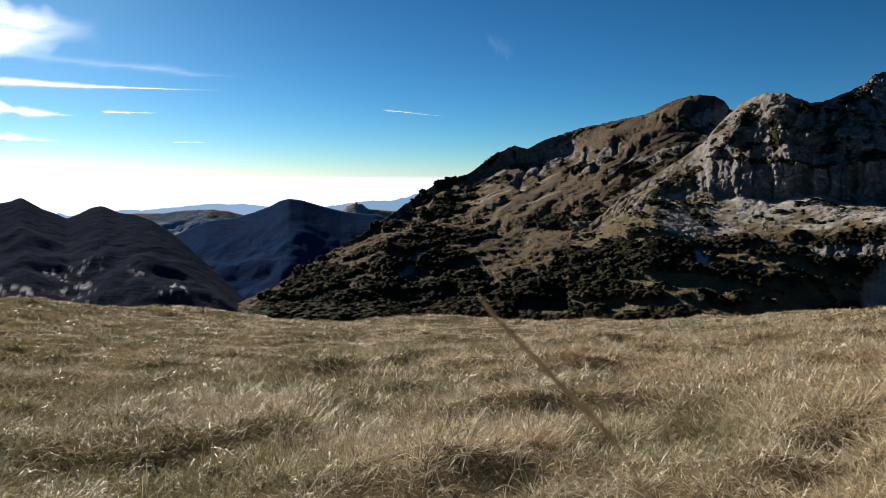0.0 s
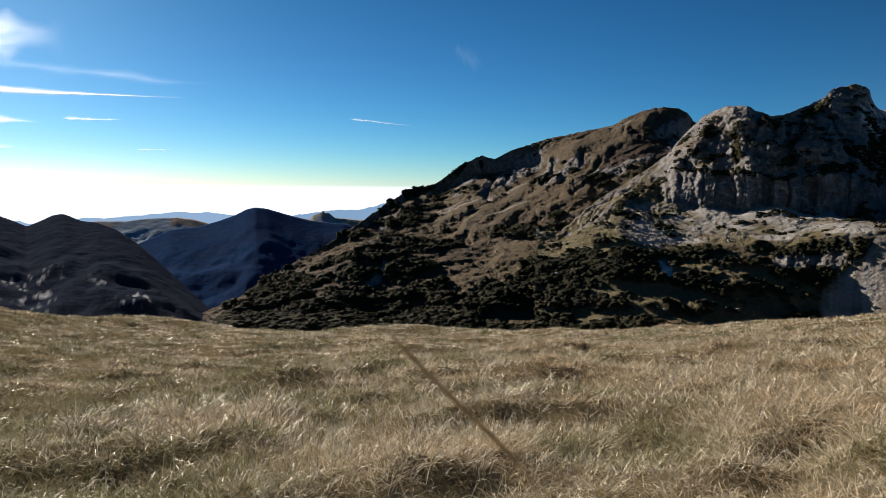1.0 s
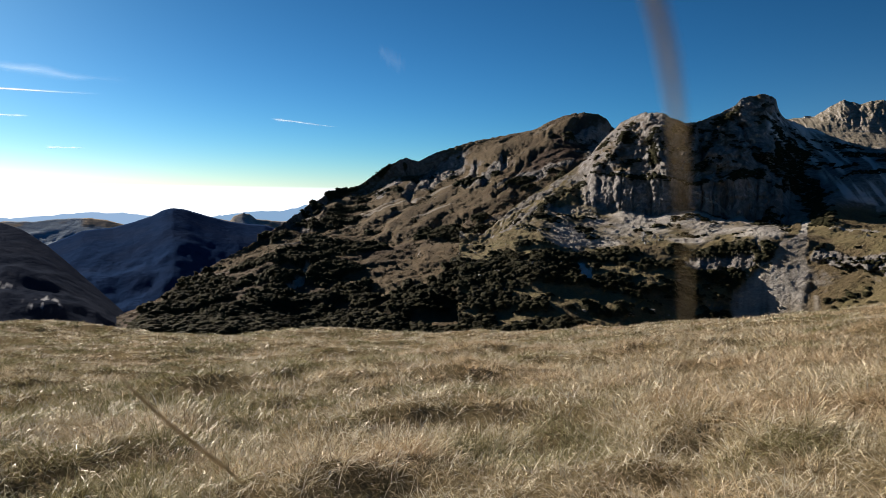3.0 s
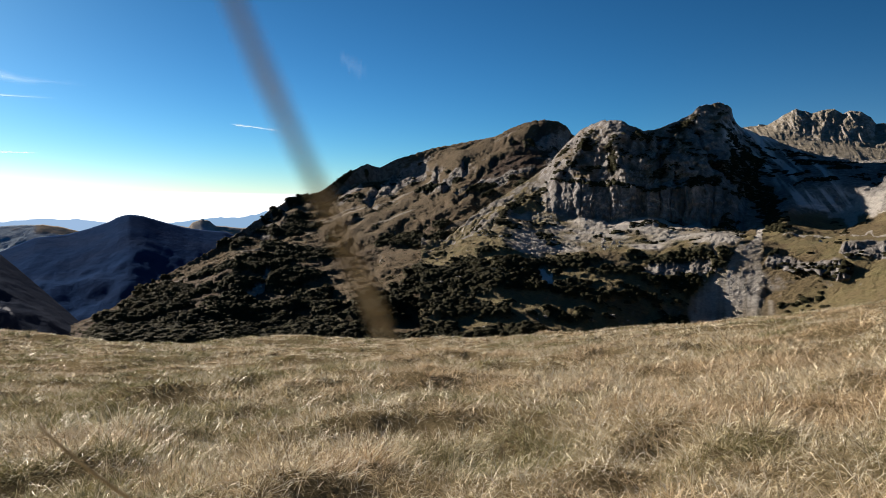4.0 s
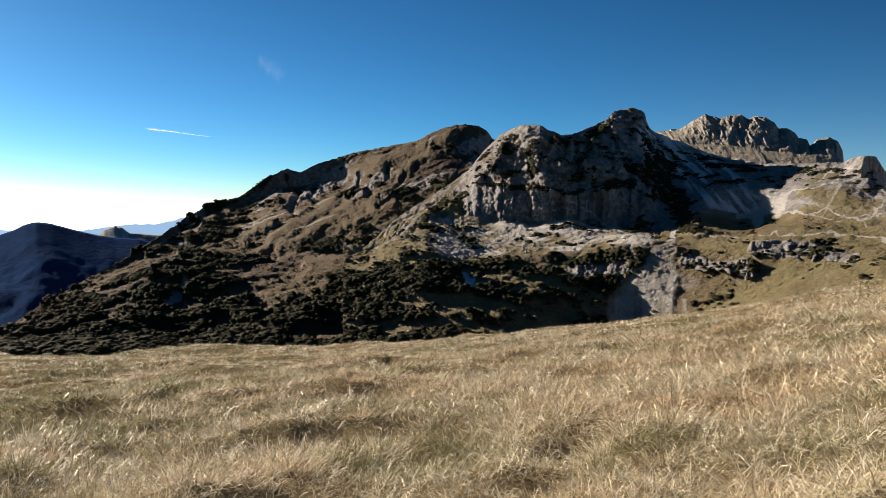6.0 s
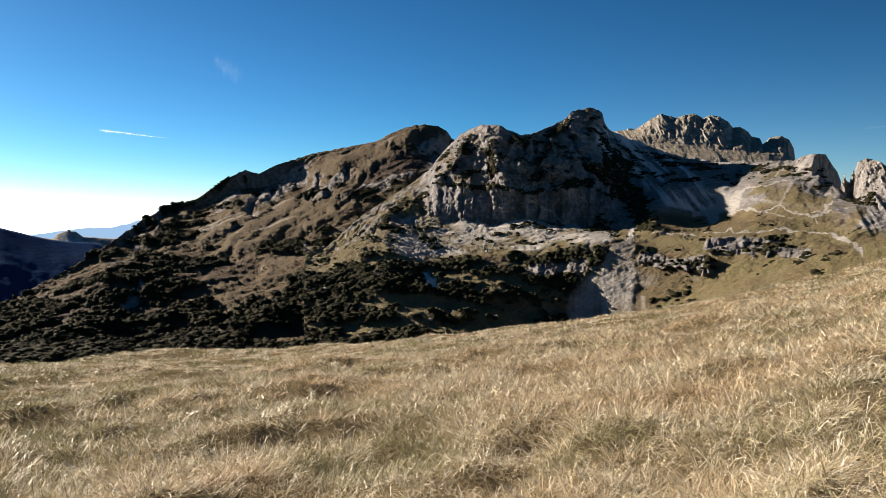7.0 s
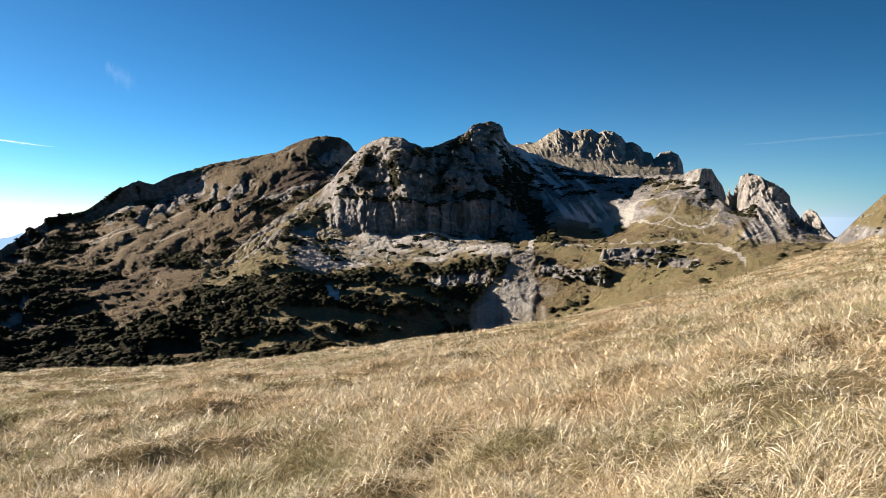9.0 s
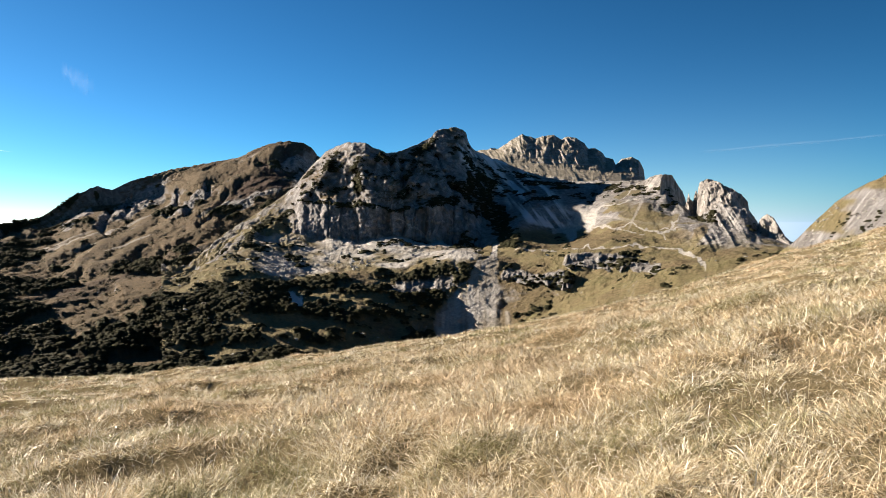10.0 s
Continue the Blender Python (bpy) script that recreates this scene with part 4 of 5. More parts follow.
dome, dome_p, dome_v, dome_b, dome_bare, dome_pine = dome_mountain()
spur, spur_p, spur_v, spur_b, spur_e, spur_bare, spur_crag, spur_pine = spur_mountain()
PINNACLE_LABEL = "jagged pale limestone pinnacle on the ridge"
DARK_TOWER = [(-43.6, 548, 23.6), (-43.7, 552, 30.4), (-43.9, 558, 32.6), (-44.4, 572, 32.9), (-44.7, 580, 27.9), (-44.9, 588, 25.1), (-45.1, 598, 22.7), (-45.3, 604, 16.9), (-45.4, 610, 7.7)]
NEEDLES = [(-45.2, 520, 6.6), (-45.4, 520, 14.5), (-45.5, 520, 18.7), (-45.6, 520, 14.5), (-45.8, 520, 13.1), (-45.9, 520, 17.9), (-46.0, 520, 20.3), (-46.2, 520, 14.4), (-46.3, 520, 6.5)]
BIG_TOWER = [(-46.0, 522, 8.3), (-46.1, 520, 20.3), (-46.2, 517, 24.6), (-46.7, 508, 26.4), (-47.3, 500, 24.6), (-47.8, 495, 21.7), (-48.2, 492, 20.2), (-48.9, 494, 16.3), (-49.3, 502, 12.3), (-49.4, 512, 6.2), (-49.6, 522, -0.5)]
END_TOWER = [(-49.9, 450, -1.9), (-50.1, 448, 2.2), (-50.5, 444, 4.4), (-50.9, 440, 2.7), (-51.1, 436, 0.1), (-51.4, 432, -3.5), (-51.6, 428, -6.5), (-52.0, 424, -9.1), (-52.3, 420, -11.7)]


def pinnacle(crest, depth, seed, rough=1.8):
    """A rock tower: its front falls from the crest to a foot some way nearer."""
    foot = [(b, d - depth, min(z, 6) - 34) for b, d, z in crest]
    half = [(b, d - depth * 0.35, z * 0.5 - 6) for b, d, z in crest]
    return rock_massif("rock_pinnacle", PINNACLE_LABEL, [foot, half, crest], [44, 60], crest[0][0], crest[-1][0], 100, rough, 0.13, seed)


rock_massif("rocky_mountain", "pale limestone peaks above a grassy bench", [FAR_FOOT, FAR_BENCH, FAR_LEDGE, FAR_PEAKS], [30, 50, 90], FAR_PEAKS[0][0], FAR_PEAKS[-1][0], 480, 3.4, 0.06, 101, 0.5, layered=0.8)
hill, hill_p, hill_v = rock_massif("side_hill", "steep hill of turf and pale rock beside the meadow", [flat(HILL_CREST, 60, -14), lower(HILL_CREST, 0.8, 0.06), HILL_CREST], [20, 40], HILL_CREST[0][0], HILL_CREST[-1][0], 200, 1.0, 0.12, 131, 0.8, SLOPE)
for k, (crest, depth) in enumerate([(DARK_TOWER, 20), (NEEDLES, 12), (BIG_TOWER, 40), (END_TOWER, 26)]):
    tagged(pinnacle(crest, depth, 300 + k * 10)[0], group="pinnacles on the ridge")

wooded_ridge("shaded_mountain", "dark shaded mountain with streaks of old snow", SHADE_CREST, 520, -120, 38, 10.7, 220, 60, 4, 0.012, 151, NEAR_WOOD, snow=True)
wooded_ridge("wooded_ridge", "wooded ridge tinted with blue haze, with a rounded summit across the valley", BLUE_CREST, 1300, -270, 24, -1.4, 220, 60, 9, 0.005, 161, HAZED_WOOD)
# the pale blue of these far woods is haze painted into their base colour
wooded_ridge("plateau_ridge", "long wooded ridge with tan pasture on its top", PLATEAU_CREST, 2500, -290, 29.5, 10.1, 200, 50, 20, 0.005, 171, FAR_HAZED_WOOD, pasture=0.85)
wooded_ridge("hut_hill", "far hill with tan pasture and a hut", HUT_CREST, 2500, -290, 11.7, -3.1, 200, 50, 18, 0.005, 181, FAR_HAZED_WOOD, pasture=0.5)


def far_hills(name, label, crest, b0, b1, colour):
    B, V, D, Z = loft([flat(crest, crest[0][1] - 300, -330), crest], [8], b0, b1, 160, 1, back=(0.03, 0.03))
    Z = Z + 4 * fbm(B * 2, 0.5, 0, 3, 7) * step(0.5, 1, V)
    ob = mesh_object(name, place(B, D, Z).reshape(-1, 3), [grid_faces(*D.shape)], make_haze_glow(name, colour))
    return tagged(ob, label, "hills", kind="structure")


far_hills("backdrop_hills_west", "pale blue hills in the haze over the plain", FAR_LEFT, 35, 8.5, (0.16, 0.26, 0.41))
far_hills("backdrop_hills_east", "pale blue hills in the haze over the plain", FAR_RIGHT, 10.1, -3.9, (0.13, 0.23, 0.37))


# ---------------------------------------------------------------- dwarf pine and boulders
def dome_shape(rings, sides):
    """A unit half-dome: verts and triangles."""
    v = [(0, 0, 1.0)]
    for i in range(1, rings + 1):
        a = math.pi / 2 * i / rings * 1.12
        v += [(math.sin(a) * math.cos(2 * math.pi * (j + 0.5 * i) / sides), math.sin(a) * math.sin(2 * math.pi * (j + 0.5 * i) / sides), math.cos(a)) for j in range(sides)]
    f = [(0, 1 + j, 1 + (j + 1) % sides) for j in range(sides)]
    for i in range(rings - 1):
        for j in range(sides):
            a, b = 1 + i * sides + j, 1 + i * sides + (j + 1) % sides
            c, d = a + sides, b + sides
            f += [(a, c, d), (a, d, b)]
    return np.array(v), np.array(f)


def scatter(name, label, category, mat, where, size, flat_share, rough, shape, seed, smooth, stretch=0.35, long=1.0, heading=None):
    """Many small bodies on the ground at the places where (n, 3), joined into one mesh."""
    rng = np.random.default_rng(seed)
    v0, f0 = shape
    n, k = len(where), len(v0)
    a = rng.random(n) * 6.283 if heading is None else heading + rng.normal(0, 0.35, n)
    wide = long * (1 + stretch * rng.normal(0, 1, n).clip(-1.5, 2))
    px = v0[None, :, 0] * (size * wide)[:, None]
    py = v0[None, :, 1] * size[:, None]
    pz = v0[None, :, 2] * (size * flat_share)[:, None]
    lump = 1 + rough * rng.normal(0, 1, (n, k)).clip(-1.6, 1.6)
    px, py, pz = px * lump, py * lump, pz * lump
    c, s = np.cos(a)[:, None], np.sin(a)[:, None]
    V = np.stack([px * c - py * s, px * s + py * c, pz], -1) + where[:, None, :]
    F = (f0[None] + (np.arange(n) * k)[:, None, None]).reshape(-1, 3)
    ob = mesh_object(name, V.reshape(-1, 3), [F], mat, smooth)
    return tagged(ob, label, category, kind="stuff")


def pick(P, V, B, weight, count, seed):
    """Random places on a slope, spread evenly over its surface and thinned by weight."""
    rng = np.random.default_rng(seed)
    area = np.linalg.norm(np.cross(np.gradient(P, axis=1), np.gradient(P, axis=0)), axis=-1) * weight
    c = np.cumsum(area.ravel())
    i = np.searchsorted(c, rng.random(count) * c[-1]).clip(0, c.size - 1)
    flat_p, nu = P.reshape(-1, 3), P.shape[1]
    f, g = rng.random((count, 1)), rng.random((count, 1))
    p = flat_p[i]
    p = p + (flat_p[np.minimum(i + nu, c.size - 1)] - p) * f + (flat_p[np.minimum(i + 1, c.size - 1)] - p) * g
    return p, i


x, y = dome_p[..., 0], dome_p[..., 1]
along, across = x * 0.64 + y * 0.77, x * 0.77 - y * 0.64
where, _ = pick(dome_p, dome_v, dome_b, step(0.1, 0.4, dome_pine), 20000, 405)
rng = np.random.default_rng(406)
scatter("dwarf_pine", "dark green dwarf pine mats over the mountain slope", "shrubs", PINE, where, 0.6 + 1.3 * rng.random(len(where)) ** 2, 0.6, 0.22, dome_shape(2, 6), 407, True, 0.3, 1.15, math.atan2(0.77, 0.64))

weight = step(-0.1, 0.5, fbm(across / 9, along / 20, 0, 3, 408)) * step(1.0, 1.3, dome_v) * (1 - step(3.8, 4.0, dome_v)) * (1 - 0.8 * dome_bare)
where, _ = pick(dome_p, dome_v, dome_b, weight, 11000, 409)
scatter("heath_shrub", "small dark heath shrubs dotted over the dry mountain slope", "shrubs", PINE, where, 0.3 + 0.8 * rng.random(len(where)) ** 2, 0.6, 0.25, dome_shape(1, 6), 410, True)

x, y, z = (spur_p[..., k] for k in range(3))
n1 = fbm(x / 15, y / 15, z / 10, 3, 411)
n2 = fbm(x / 8, y / 8, z / 6, 3, 412)
west = step(CLIFF_LEFT + 0.5, CLIFF_LEFT - 1, spur_b)
east = step(CLIFF_RIGHT + 1, CLIFF_RIGHT - 0.5, spur_b)
low = (1 - step(1.85, 2.05, spur_v)) * step(0.3, 0.6, spur_v) * (1 - step(CLIFF_RIGHT + 1.5, CLIFF_RIGHT, spur_b))
ledge = np.exp(-((spur_v - 4.0) / 0.03) ** 2) * west * (1 - east)
upper = step(4.05, 4.15, spur_v) * (1 - step(4.8, 4.9, spur_v)) * west
pasture = (1 - step(2.6, 3.0, spur_v)) * east * step(0.5, 0.9, spur_v)
flank = (1 - west) * step(1.0, 1.3, spur_v) * (1 - step(4.9, 5.0, spur_v))
tufts = strokes(spur_b, spur_e, ([(-26.5, 5.1), (-27.4, 5.5)], 0.4), ([(-23.9, 4.5), (-24.8, 4.6)], 0.35), ([(-22.1, 3.8), (-22.4, 2.4)], 0.35), ([(-20.3, 3.8), (-21.1, 4.0)], 0.4), ([(-25.4, 2.0), (-26.0, 2.4)], 0.35), ([(-27.7, 1.5), (-29.3, 1.7)], 0.3),
                ([(-30.6, 2.6), (-31.8, 1.4), (-32.7, -0.2), (-33.1, -1.2)], 0.75), ([(-29.0, 2.9), (-30.2, 2.0)], 0.35), ([(-20.9, 1.2), (-24.4, 1.1), (-26.0, 1.2)], 0.12), ([(-30.9, 3.2), (-32.1, 2.6)], 0.35), ([(-29.9, -1.0), (-31.0, -1.8)], 0.35), ([(-15.9, -0.1), (-17.6, 0.8)], 0.28), ([(-14.7, -1.1), (-15.6, -0.5)], 0.22))
weight = spur_pine * 1.2 + ledge * step(-0.3, 0.0, n1) * 3.0 + step(0.5, 0.62, tufts + 0.45 * n2) * 1.8 * (1 - step(4.9, 4.97, spur_v)) + upper * step(0.28, 0.42, n1 + 0.5 * n2) * 1.3
weight = weight + pasture * step(0.7, 0.85, n1 + 0.4 * n2) * 0.25 + pasture * step(0.4, 0.6, spur_crag + 0.5 * n2) * step(0.1, 0.3, n1) * 0.9 + flank * step(0.45, 0.6, n1 + 0.4 * n2) * (1 - step(3.0, 3.5, spur_v))
band_shrub = step(2.0, 2.1, spur_v) * (1 - step(2.9, 3.0, spur_v)) * (1 - east)
weight = (weight + band_shrub * step(0.55, 0.7, n1 + 0.2 * n2)) * (1 - step(0.1, 0.3, spur_bare))
where, _ = pick(spur_p, spur_v, spur_b, weight, 12500, 413)
scatter("dwarf_pine", "dark dwarf pine on the ledges and terraces of the limestone spur", "shrubs", PINE, where, 0.6 + 1.4 * rng.random(len(where)) ** 2, 0.6, 0.22, dome_shape(2, 6), 415, True)

heap = strokes(spur_b, spur_e, ([(-15.4, -3.3), (-17.4, -3.0), (-19.1, -3.4)], 0.7), ([(-21.7, -3.0), (-22.9, -2.7)], 0.5), ([(-26.0, -2.4), (-27.0, -1.8)], 0.3))
weight = band_shrub * (0.12 + step(0.3, 0.7, heap + 0.3 * n2)) + 0.02 * low + 0.01 * pasture * step(0.0, 0.4, n1)
where, _ = pick(spur_p, spur_v, spur_b, weight, 800, 423)
ball = dome_shape(2, 6)
scatter("boulders", "pale limestone boulders strewn below the cliff", "boulders", BOULDER, where, 0.2 + 1.1 * rng.random(len(where)) ** 5, 0.8, 0.25, ball, 425, False)


hn = fbm(hill_p[..., 0] / 9, hill_p[..., 1] / 9, 0, 3, 431)
hill_b = np.zeros_like(hill_v)
where, _ = pick(hill_p, hill_v, hill_b, step(0.3, 0.45, hn) * (1 - step(1.55, 1.65, hill_v)) * step(0.3, 0.6, hill_v), 500, 433)
scatter("dwarf_pine", "low green dwarf pine on the hill beside the meadow", "shrubs", PINE, where, 0.2 + 0.3 * rng.random(len(where)) ** 2, 0.6, 0.2, dome_shape(2, 7), 435, True)
where, _ = pick(hill_p, hill_v, hill_b, step(-0.1, -0.4, hn) * (1 - step(1.95, 2.0, hill_v)) * step(0.3, 0.6, hill_v), 500, 437)
scatter("boulders", "pale limestone rocks in the turf of the hill", "boulders", BOULDER, where, 0.1 + 0.35 * rng.random(len(where)) ** 4, 0.6, 0.22, ball, 439, False)


# ---------------------------------------------------------------- grass
def grass(count, r0, r1, b0, b1, seed, name, label):
    """Blades in tussocks, leaning outwards and with the wind; fewer segments farther off."""
    rng = np.random.default_rng(seed)
    r = r0 + (r1 - r0) * rng.random(count) ** 1.2
    b = b0 + (b1 - b0) * rng.random(count)
    wx, wy = bearing_way(b)
    x, y = wx * r, wy * r
    cell = np.where(r < 3, 0.19, np.where(r < 9, 0.27, 0.5))
    cx, cy = np.floor(x / cell).astype(np.int64), np.floor(y / cell).astype(np.int64)
    j1, j2, own, high = (lattice(cx, cy, cx * 0, k) for k in (501, 502, 503, 504))
    clumped = rng.random(count) < 0.7
    spread = cell * 0.3
    ox, oy = rng.normal(0, 1, count) * spread, rng.normal(0, 1, count) * spread
    x = np.where(clumped, (cx + 0.15 + 0.7 * j1) * cell + ox, x)
    y = np.where(clumped, (cy + 0.15 + 0.7 * j2) * cell + oy, y)
    r = np.hypot(x, y)
    tuft = fbm(x * 0.9, y * 0.9, 0, 3, 201)
    keep = (rng.random(count) > 0.95 * near_to(x, y, SHADE_GAPS)) & (rng.random(count) < np.clip(1.0 + 0.8 * tuft, 0.75, 1)) & (r > r0 * 0.8)
    x, y, r, tuft, ox, oy, own, high, clumped = (a[keep] for a in (x, y, r, tuft, ox, oy, own, high, clumped))
    count = len(r)
    length = (0.8 + 0.2 * step(1.5, 4, r) - 0.15 * step(7, 14, r)) * (0.04 + 0.075 * high * clumped + 0.03 * tuft.clip(-1, 1) + 0.08 * rng.random(count) ** 2.5 + 0.04 * near_to(x, y, GREEN).clip(0, 1))
    width = np.maximum(0.0013 + 0.0014 * rng.random(count) ** 2, r * np.where(r < 6, 0.0007, 0.0012))
    lay = np.radians(-20) + 2.5 * fbm(x * 0.8, y * 0.8, 0, 2, 211) + rng.normal(0, 1.9, count)          # the way the sward is combed
    apart = np.where(clumped, 0.9, 0.0) / (0.05 + np.hypot(ox, oy))
    lx, ly = np.cos(lay) + ox * apart, np.sin(lay) + oy * apart
    norm = np.hypot(lx, ly) + 1e-6
    lx, ly = lx / norm, ly / norm
    lean = 0.28 + 1.05 * rng.random(count) ** 0.75
    curl = 0.25 + 0.8 * rng.random(count)
    turn = rng.normal(0, 0.8, count)
    side = np.stack([-ly * np.cos(turn), lx * np.cos(turn), np.sin(turn)], -1) * (width / 2)[:, None]
    base = np.stack([x, y, meadow_height(x, y) - 0.01], -1)
    up1, out1 = np.cos(lean) * length * 0.4, np.sin(lean) * length * 0.4
    up2, out2 = up1 + np.cos(lean + curl * 0.4) * length * 0.33, out1 + np.sin(lean + curl * 0.4) * length * 0.33
    up3, out3 = up2 + np.cos(lean + curl) * length * 0.3, out2 + np.sin(lean + curl) * length * 0.3
    p1, p2, p3 = (base + np.stack([lx * o, ly * o, u], -1) for o, u in ((out1, up1), (out2, up2), (out3, up3)))
    # bearing terms green the left: the backlit grass's darker look put into blade colour
    tone = (0.46 + 0.24 * step(-0.45, 0.45, -x / r) - 0.10 * step(0.2, 0.8, x / r) + 0.36 * fbm(x * 0.9, y * 0.9, 0, 3, 221) + 0.85 * (own - 0.5) * clumped + 0.45 * near_to(x, y, GREEN) - 0.3 * near_to(x, y, RUSTY) + rng.normal(0, 0.06, count)).clip(0, 1)
    near, far = r < 2.5, r >= 6
    mid = ~near & ~far
    v1 = np.stack([base - side, base + side, p1 + side * 0.95, p1 - side * 0.95, p2 + side * 0.7, p2 - side * 0.7, p3], 1)[near]
    v2 = np.stack([base - side, base + side, p2 + side * 0.9, p2 - side * 0.9, p3], 1)[mid]
    v3 = np.stack([base - side, base + side, p3], 1)[far]
    i1 = np.arange(len(v1))[:, None] * 7
    i2 = np.arange(len(v2))[:, None] * 5 + len(v1) * 7
    i3 = np.arange(len(v3))[:, None] * 3 + len(v1) * 7 + len(v2) * 5
    quads = np.concatenate([i1 + np.array([[0, 1, 2, 3]]), i1 + np.array([[3, 2, 4, 5]]), i2 + np.array([[0, 1, 2, 3]])])
    tris = np.concatenate([i1 + np.array([[5, 4, 6]]), i2 + np.array([[3, 2, 4]]), i3 + np.array([[0, 1, 2]])])
    ob = mesh_object(name, np.concatenate([v.reshape(-1, 3) for v in (v1, v2, v3)]), [quads, tris], BLADES,
                     tone=np.concatenate([np.repeat(tone[near], 7), np.repeat(tone[mid], 5), np.repeat(tone[far], 3)]))
    return tagged(ob, label, "grass", kind="stuff")


grass(930000, 0.8, 30, 33, -62, 1, "grass", "dry straw-coloured alpine grass bent by the wind")
grass(60000, 0.5, 9, -62, -327, 2, "grass", "dry straw-coloured alpine grass behind the viewpoint")


# ---------------------------------------------------------------- tall stalks beside the viewpoint
def stalk(points, radius, thin, label):
    """A tall dry stalk: a thin tapered tube along a bent line from the turf to its tip."""
    p = np.array(points, float)
    at = np.linspace(0, 1, len(p))
    fine = np.linspace(0, 1, 60)
    q = np.stack([smooth_along(np.interp(fine, at, p[:, k]), 3) for k in range(3)], -1)
    d = np.gradient(q, axis=0)
    d /= np.linalg.norm(d, axis=1, keepdims=True)
    u = np.cross(d, (0.3, 1.0, 0.2))
    u /= np.linalg.norm(u, axis=1, keepdims=True)
    w = np.cross(d, u)
    a = np.linspace(0, 2 * np.pi, 7)[:-1]
    taper = radius * (0.3 + 0.7 * step(thin - 0.05, thin + 0.02, fine)) * (1 - 0.75 * fine ** 3) * (1 + 0.25 * np.exp(-((fine - 0.62) / 0.012) ** 2))
    ring = q[:, None] + taper[:, None, None] * (np.cos(a)[None, :, None] * u[:, None] + np.sin(a)[None, :, None] * w[:, None])
    i = np.arange(60 * 6).reshape(60, 6)
    f = np.stack([i[:-1], np.roll(i, -1, 1)[:-1], np.roll(i, -1, 1)[1:], i[1:]], -1).reshape(-1, 4)
    ob = mesh_object("grass_stalk", ring.reshape(-1, 3), [f], STALK)
    return tagged(ob, label, "grass stalk", "tall grass stalks")


# both stalks are placed, sized and thinned below to fit the camera's view
stalk([(0.09, 0.19, meadow_height(0.09, 0.19) - 0.01), (0.072, 0.1641, -0.3), (0.055, 0.1427, -0.14), (0.036, 0.1225, -0.055), (0.0243, 0.1117, -0.0367), (0.0136, 0.1064, -0.0252),
       (0.0065, 0.1056, -0.0177), (0.0046, 0.1059, -0.0152)], 0.0005, 0.58, "thin dry bent grass stalk rising from the meadow")
stalk([(0.084, 0.029, meadow_height(0.084, 0.029) - 0.01), (0.077, 0.0202, -0.32), (0.068, 0.0038, -0.1), (0.0564, -0.0177, 0.0127), (0.0522, -0.0251, 0.0223), (0.0495, -0.0263, 0.0278),
       (0.0478, -0.0263, 0.0319), (0.0458, -0.0254, 0.0388), (0.0435, -0.0245, 0.0485)], 0.00019, 0.50, "thin tall dry grass stalk with a straight tip")


# ---------------------------------------------------------------- huts
def hut(b, d, z, size, label):
    x, y = bearing_way(b)
    top = new("hut")
    top.location = (x * d, y * d, z)
    top.rotation_euler = (0, 0, radians(b + 20))
    w, l, h = size
    v = np.array([(sx * l, sy * w, sz * h) for sz in (-0.6, 1) for sx, sy in ((-1, -1), (1, -1), (1, 1), (-1, 1))])
    f = np.array([(0, 1, 5, 4), (1, 2, 6, 5), (2, 3, 7, 6), (3, 0, 4, 7), (4, 5, 6, 7)])
    body = mesh_object("wall", v, [f], HUT_WALL, False)
    r = np.array([(-1.1 * l, -1.2 * w, h * 0.95), (1.1 * l, -1.2 * w, h * 0.95), (1.1 * l, 0, h * 1.7), (-1.1 * l, 0, h * 1.7), (1.1 * l, 1.2 * w, h * 0.95), (-1.1 * l, 1.2 * w, h * 0.95)])
    roof = mesh_object("roof", r, [np.array([(0, 1, 2, 3), (3, 2, 4, 5), (0, 3, 5, 5), (1, 4, 2, 2)])[:2], np.array([(0, 3, 5), (1, 4, 2)])], HUT_ROOF, False)
    for o in (body, roof):
        o.parent = top
    return tagged(top, label, "hut")


hut(-32.0, 990, 89.5, (1.6, 3.2, 1.5), "white mountain hut with a pale roof on the ridge")
hut(6.2, 3000, -88, (2, 4, 2), "small hut on the round top of a far hill")


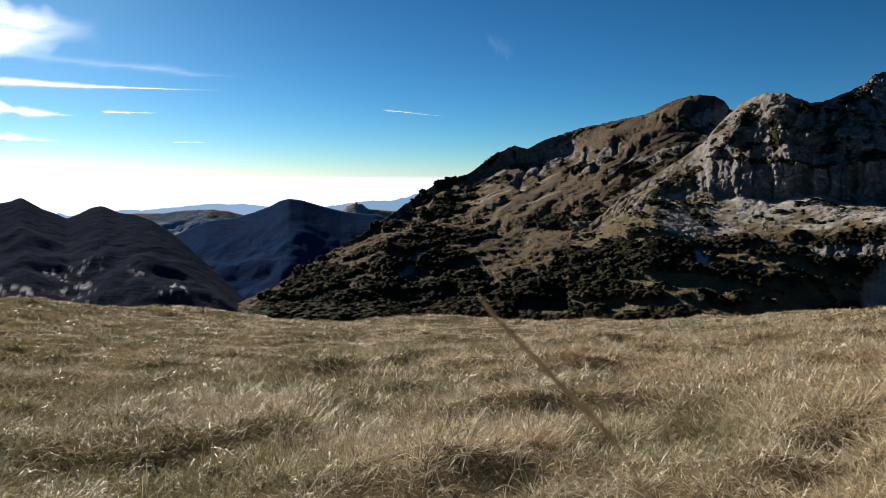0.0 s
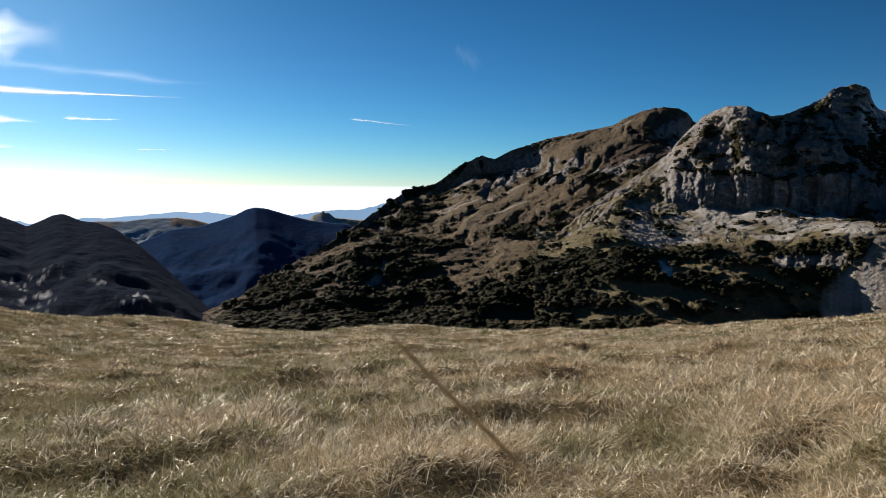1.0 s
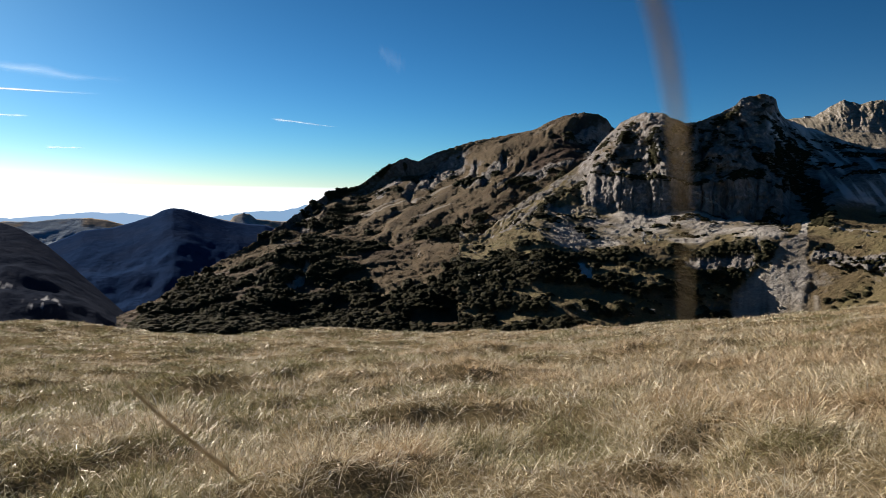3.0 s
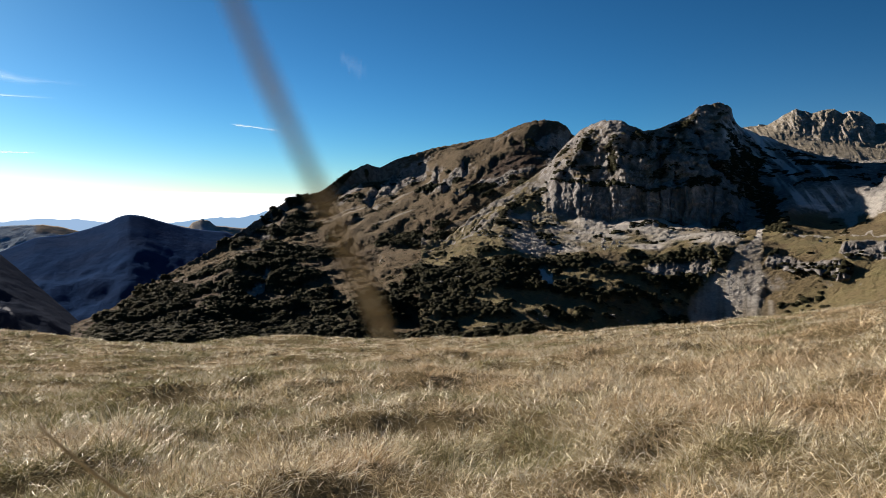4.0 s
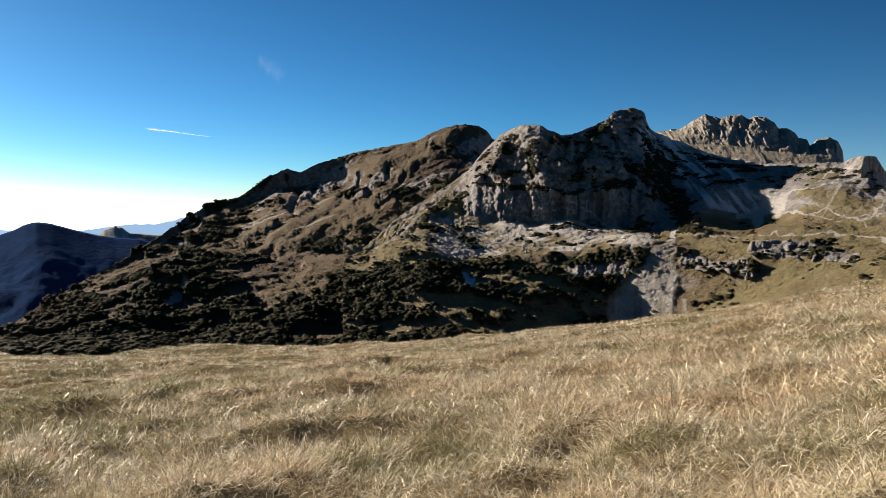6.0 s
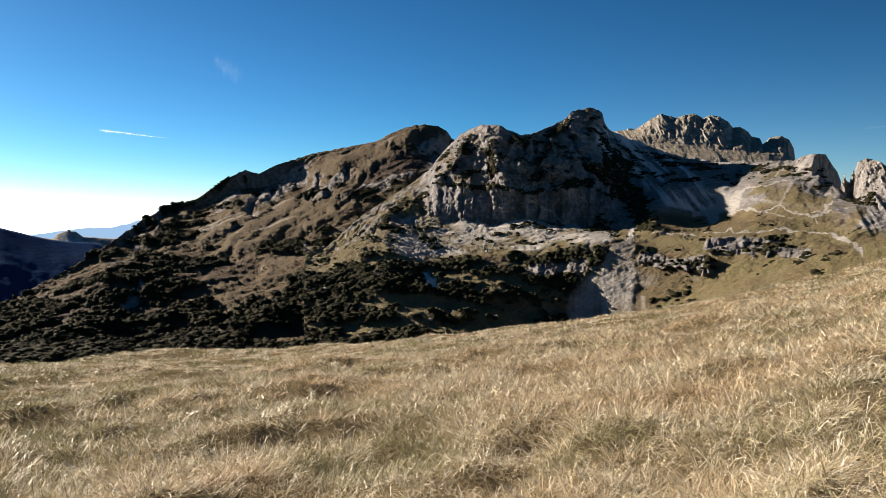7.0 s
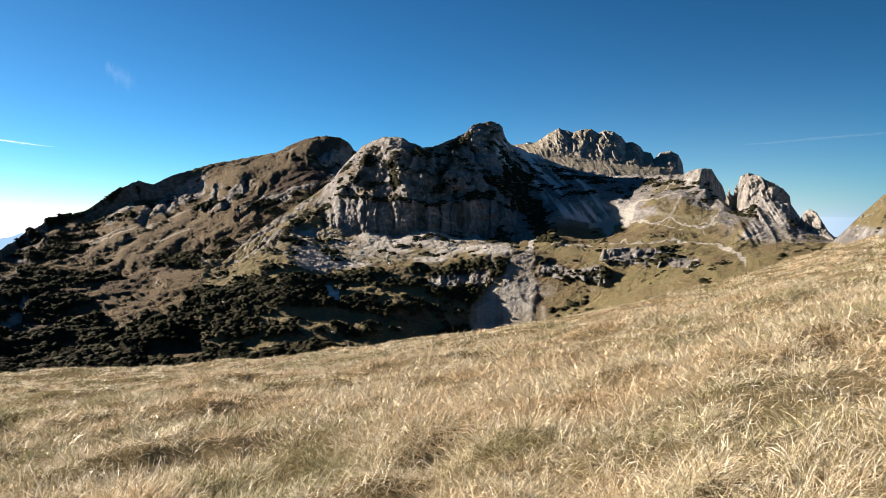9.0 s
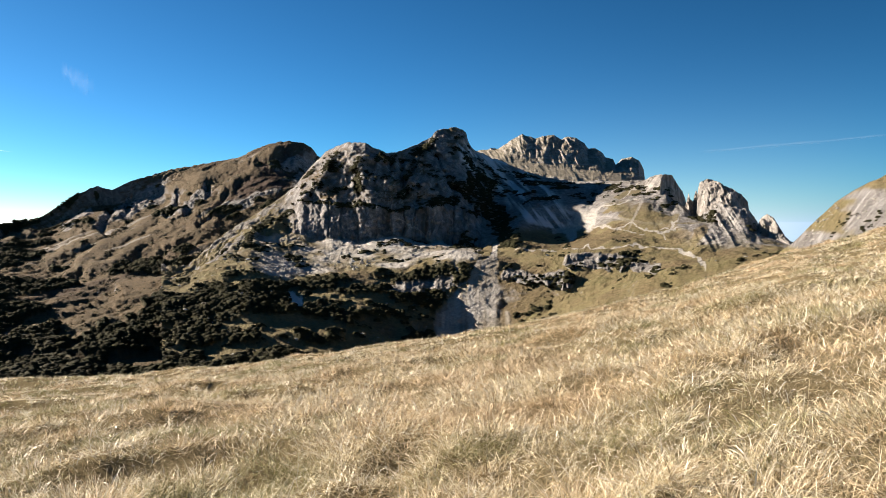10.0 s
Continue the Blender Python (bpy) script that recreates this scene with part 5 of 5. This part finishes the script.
# ---------------------------------------------------------------- thin clouds and vapour trails
def cloud(b0, e0, b1, e1, thick0, thick1, share, seed, name="cloud", label="thin white streak of ice cloud"):
    """A flat streak between two points of the sky (bearing, height in degrees); thick: its height there in degrees."""
    d = 4700
    u = np.linspace(0, 1, 60)
    v = np.linspace(-1, 1, 9)
    U, V = np.meshgrid(u, v)
    wave = 0.25 * fbm(U * 5, 0.5, 0, 3, seed)
    half = (thick0 * (1 - U) + thick1 * U) / 2 * (1 + 0.5 * fbm(U * 9, 0.5, 0, 3, seed + 1))
    B = b0 + (b1 - b0) * U
    E = e0 + (e1 - e0) * U + half * (V + wave)
    x, y = bearing_way(B)
    depth = d + 60 * (1 - V ** 2)
    P = np.stack([x * depth, y * depth, depth * np.tan(np.radians(E))], -1)
    veil = share * (1 - np.abs(V) ** 1.5) * step(0, 0.15, U) * (1 - step(0.7, 1.0, U)) if b0 < 35 else share * (1 - np.abs(V) ** 1.5) * (1 - step(0.6, 1.0, U))
    ob = mesh_object(name, P.reshape(-1, 3), [grid_faces(9, 60)], CLOUD, veil=veil)
    return tagged(ob, label, "cloud", "clouds over the plain")


cloud(36, 5.95, 15.0, 6.0, 0.75, 0.2, 0.95, 601)
cloud(36, 4.7, 24, 4.05, 2.0, 0.25, 0.9, 611)
cloud(23.0, 4.35, 19.3, 4.4, 0.32, 0.16, 0.6, 621)
cloud(36, 3.0, 25, 2.4, 1.6, 0.25, 0.8, 631)
cloud(18.6, 2.5, 16.2, 2.5, 0.2, 0.12, 0.4, 641)
cloud(36, 8.6, 25, 8.3, 3.6, 1.2, 0.8, 651)
# broad veil added to stand for the sun's glare
cloud(37, 10.4, 22.4, 9.4, 4.0, 2.1, 0.5, 655)
cloud(30, 7.8, 13.2, 6.9, 0.8, 0.65, 0.08, 661)
cloud(4.4, 4.9, -0.4, 4.45, 0.22, 0.08, 0.32, 671, "vapour_trail", "short white vapour trail in the blue sky")
cloud(-3.0, 9.8, -5.1, 8.7, 1.6, 1.3, 0.025, 681)
cloud(-46, 4.8, -59, 5.5, 0.24, 0.28, 0.05, 691, "vapour_trail", "faint long vapour trail in the blue sky")
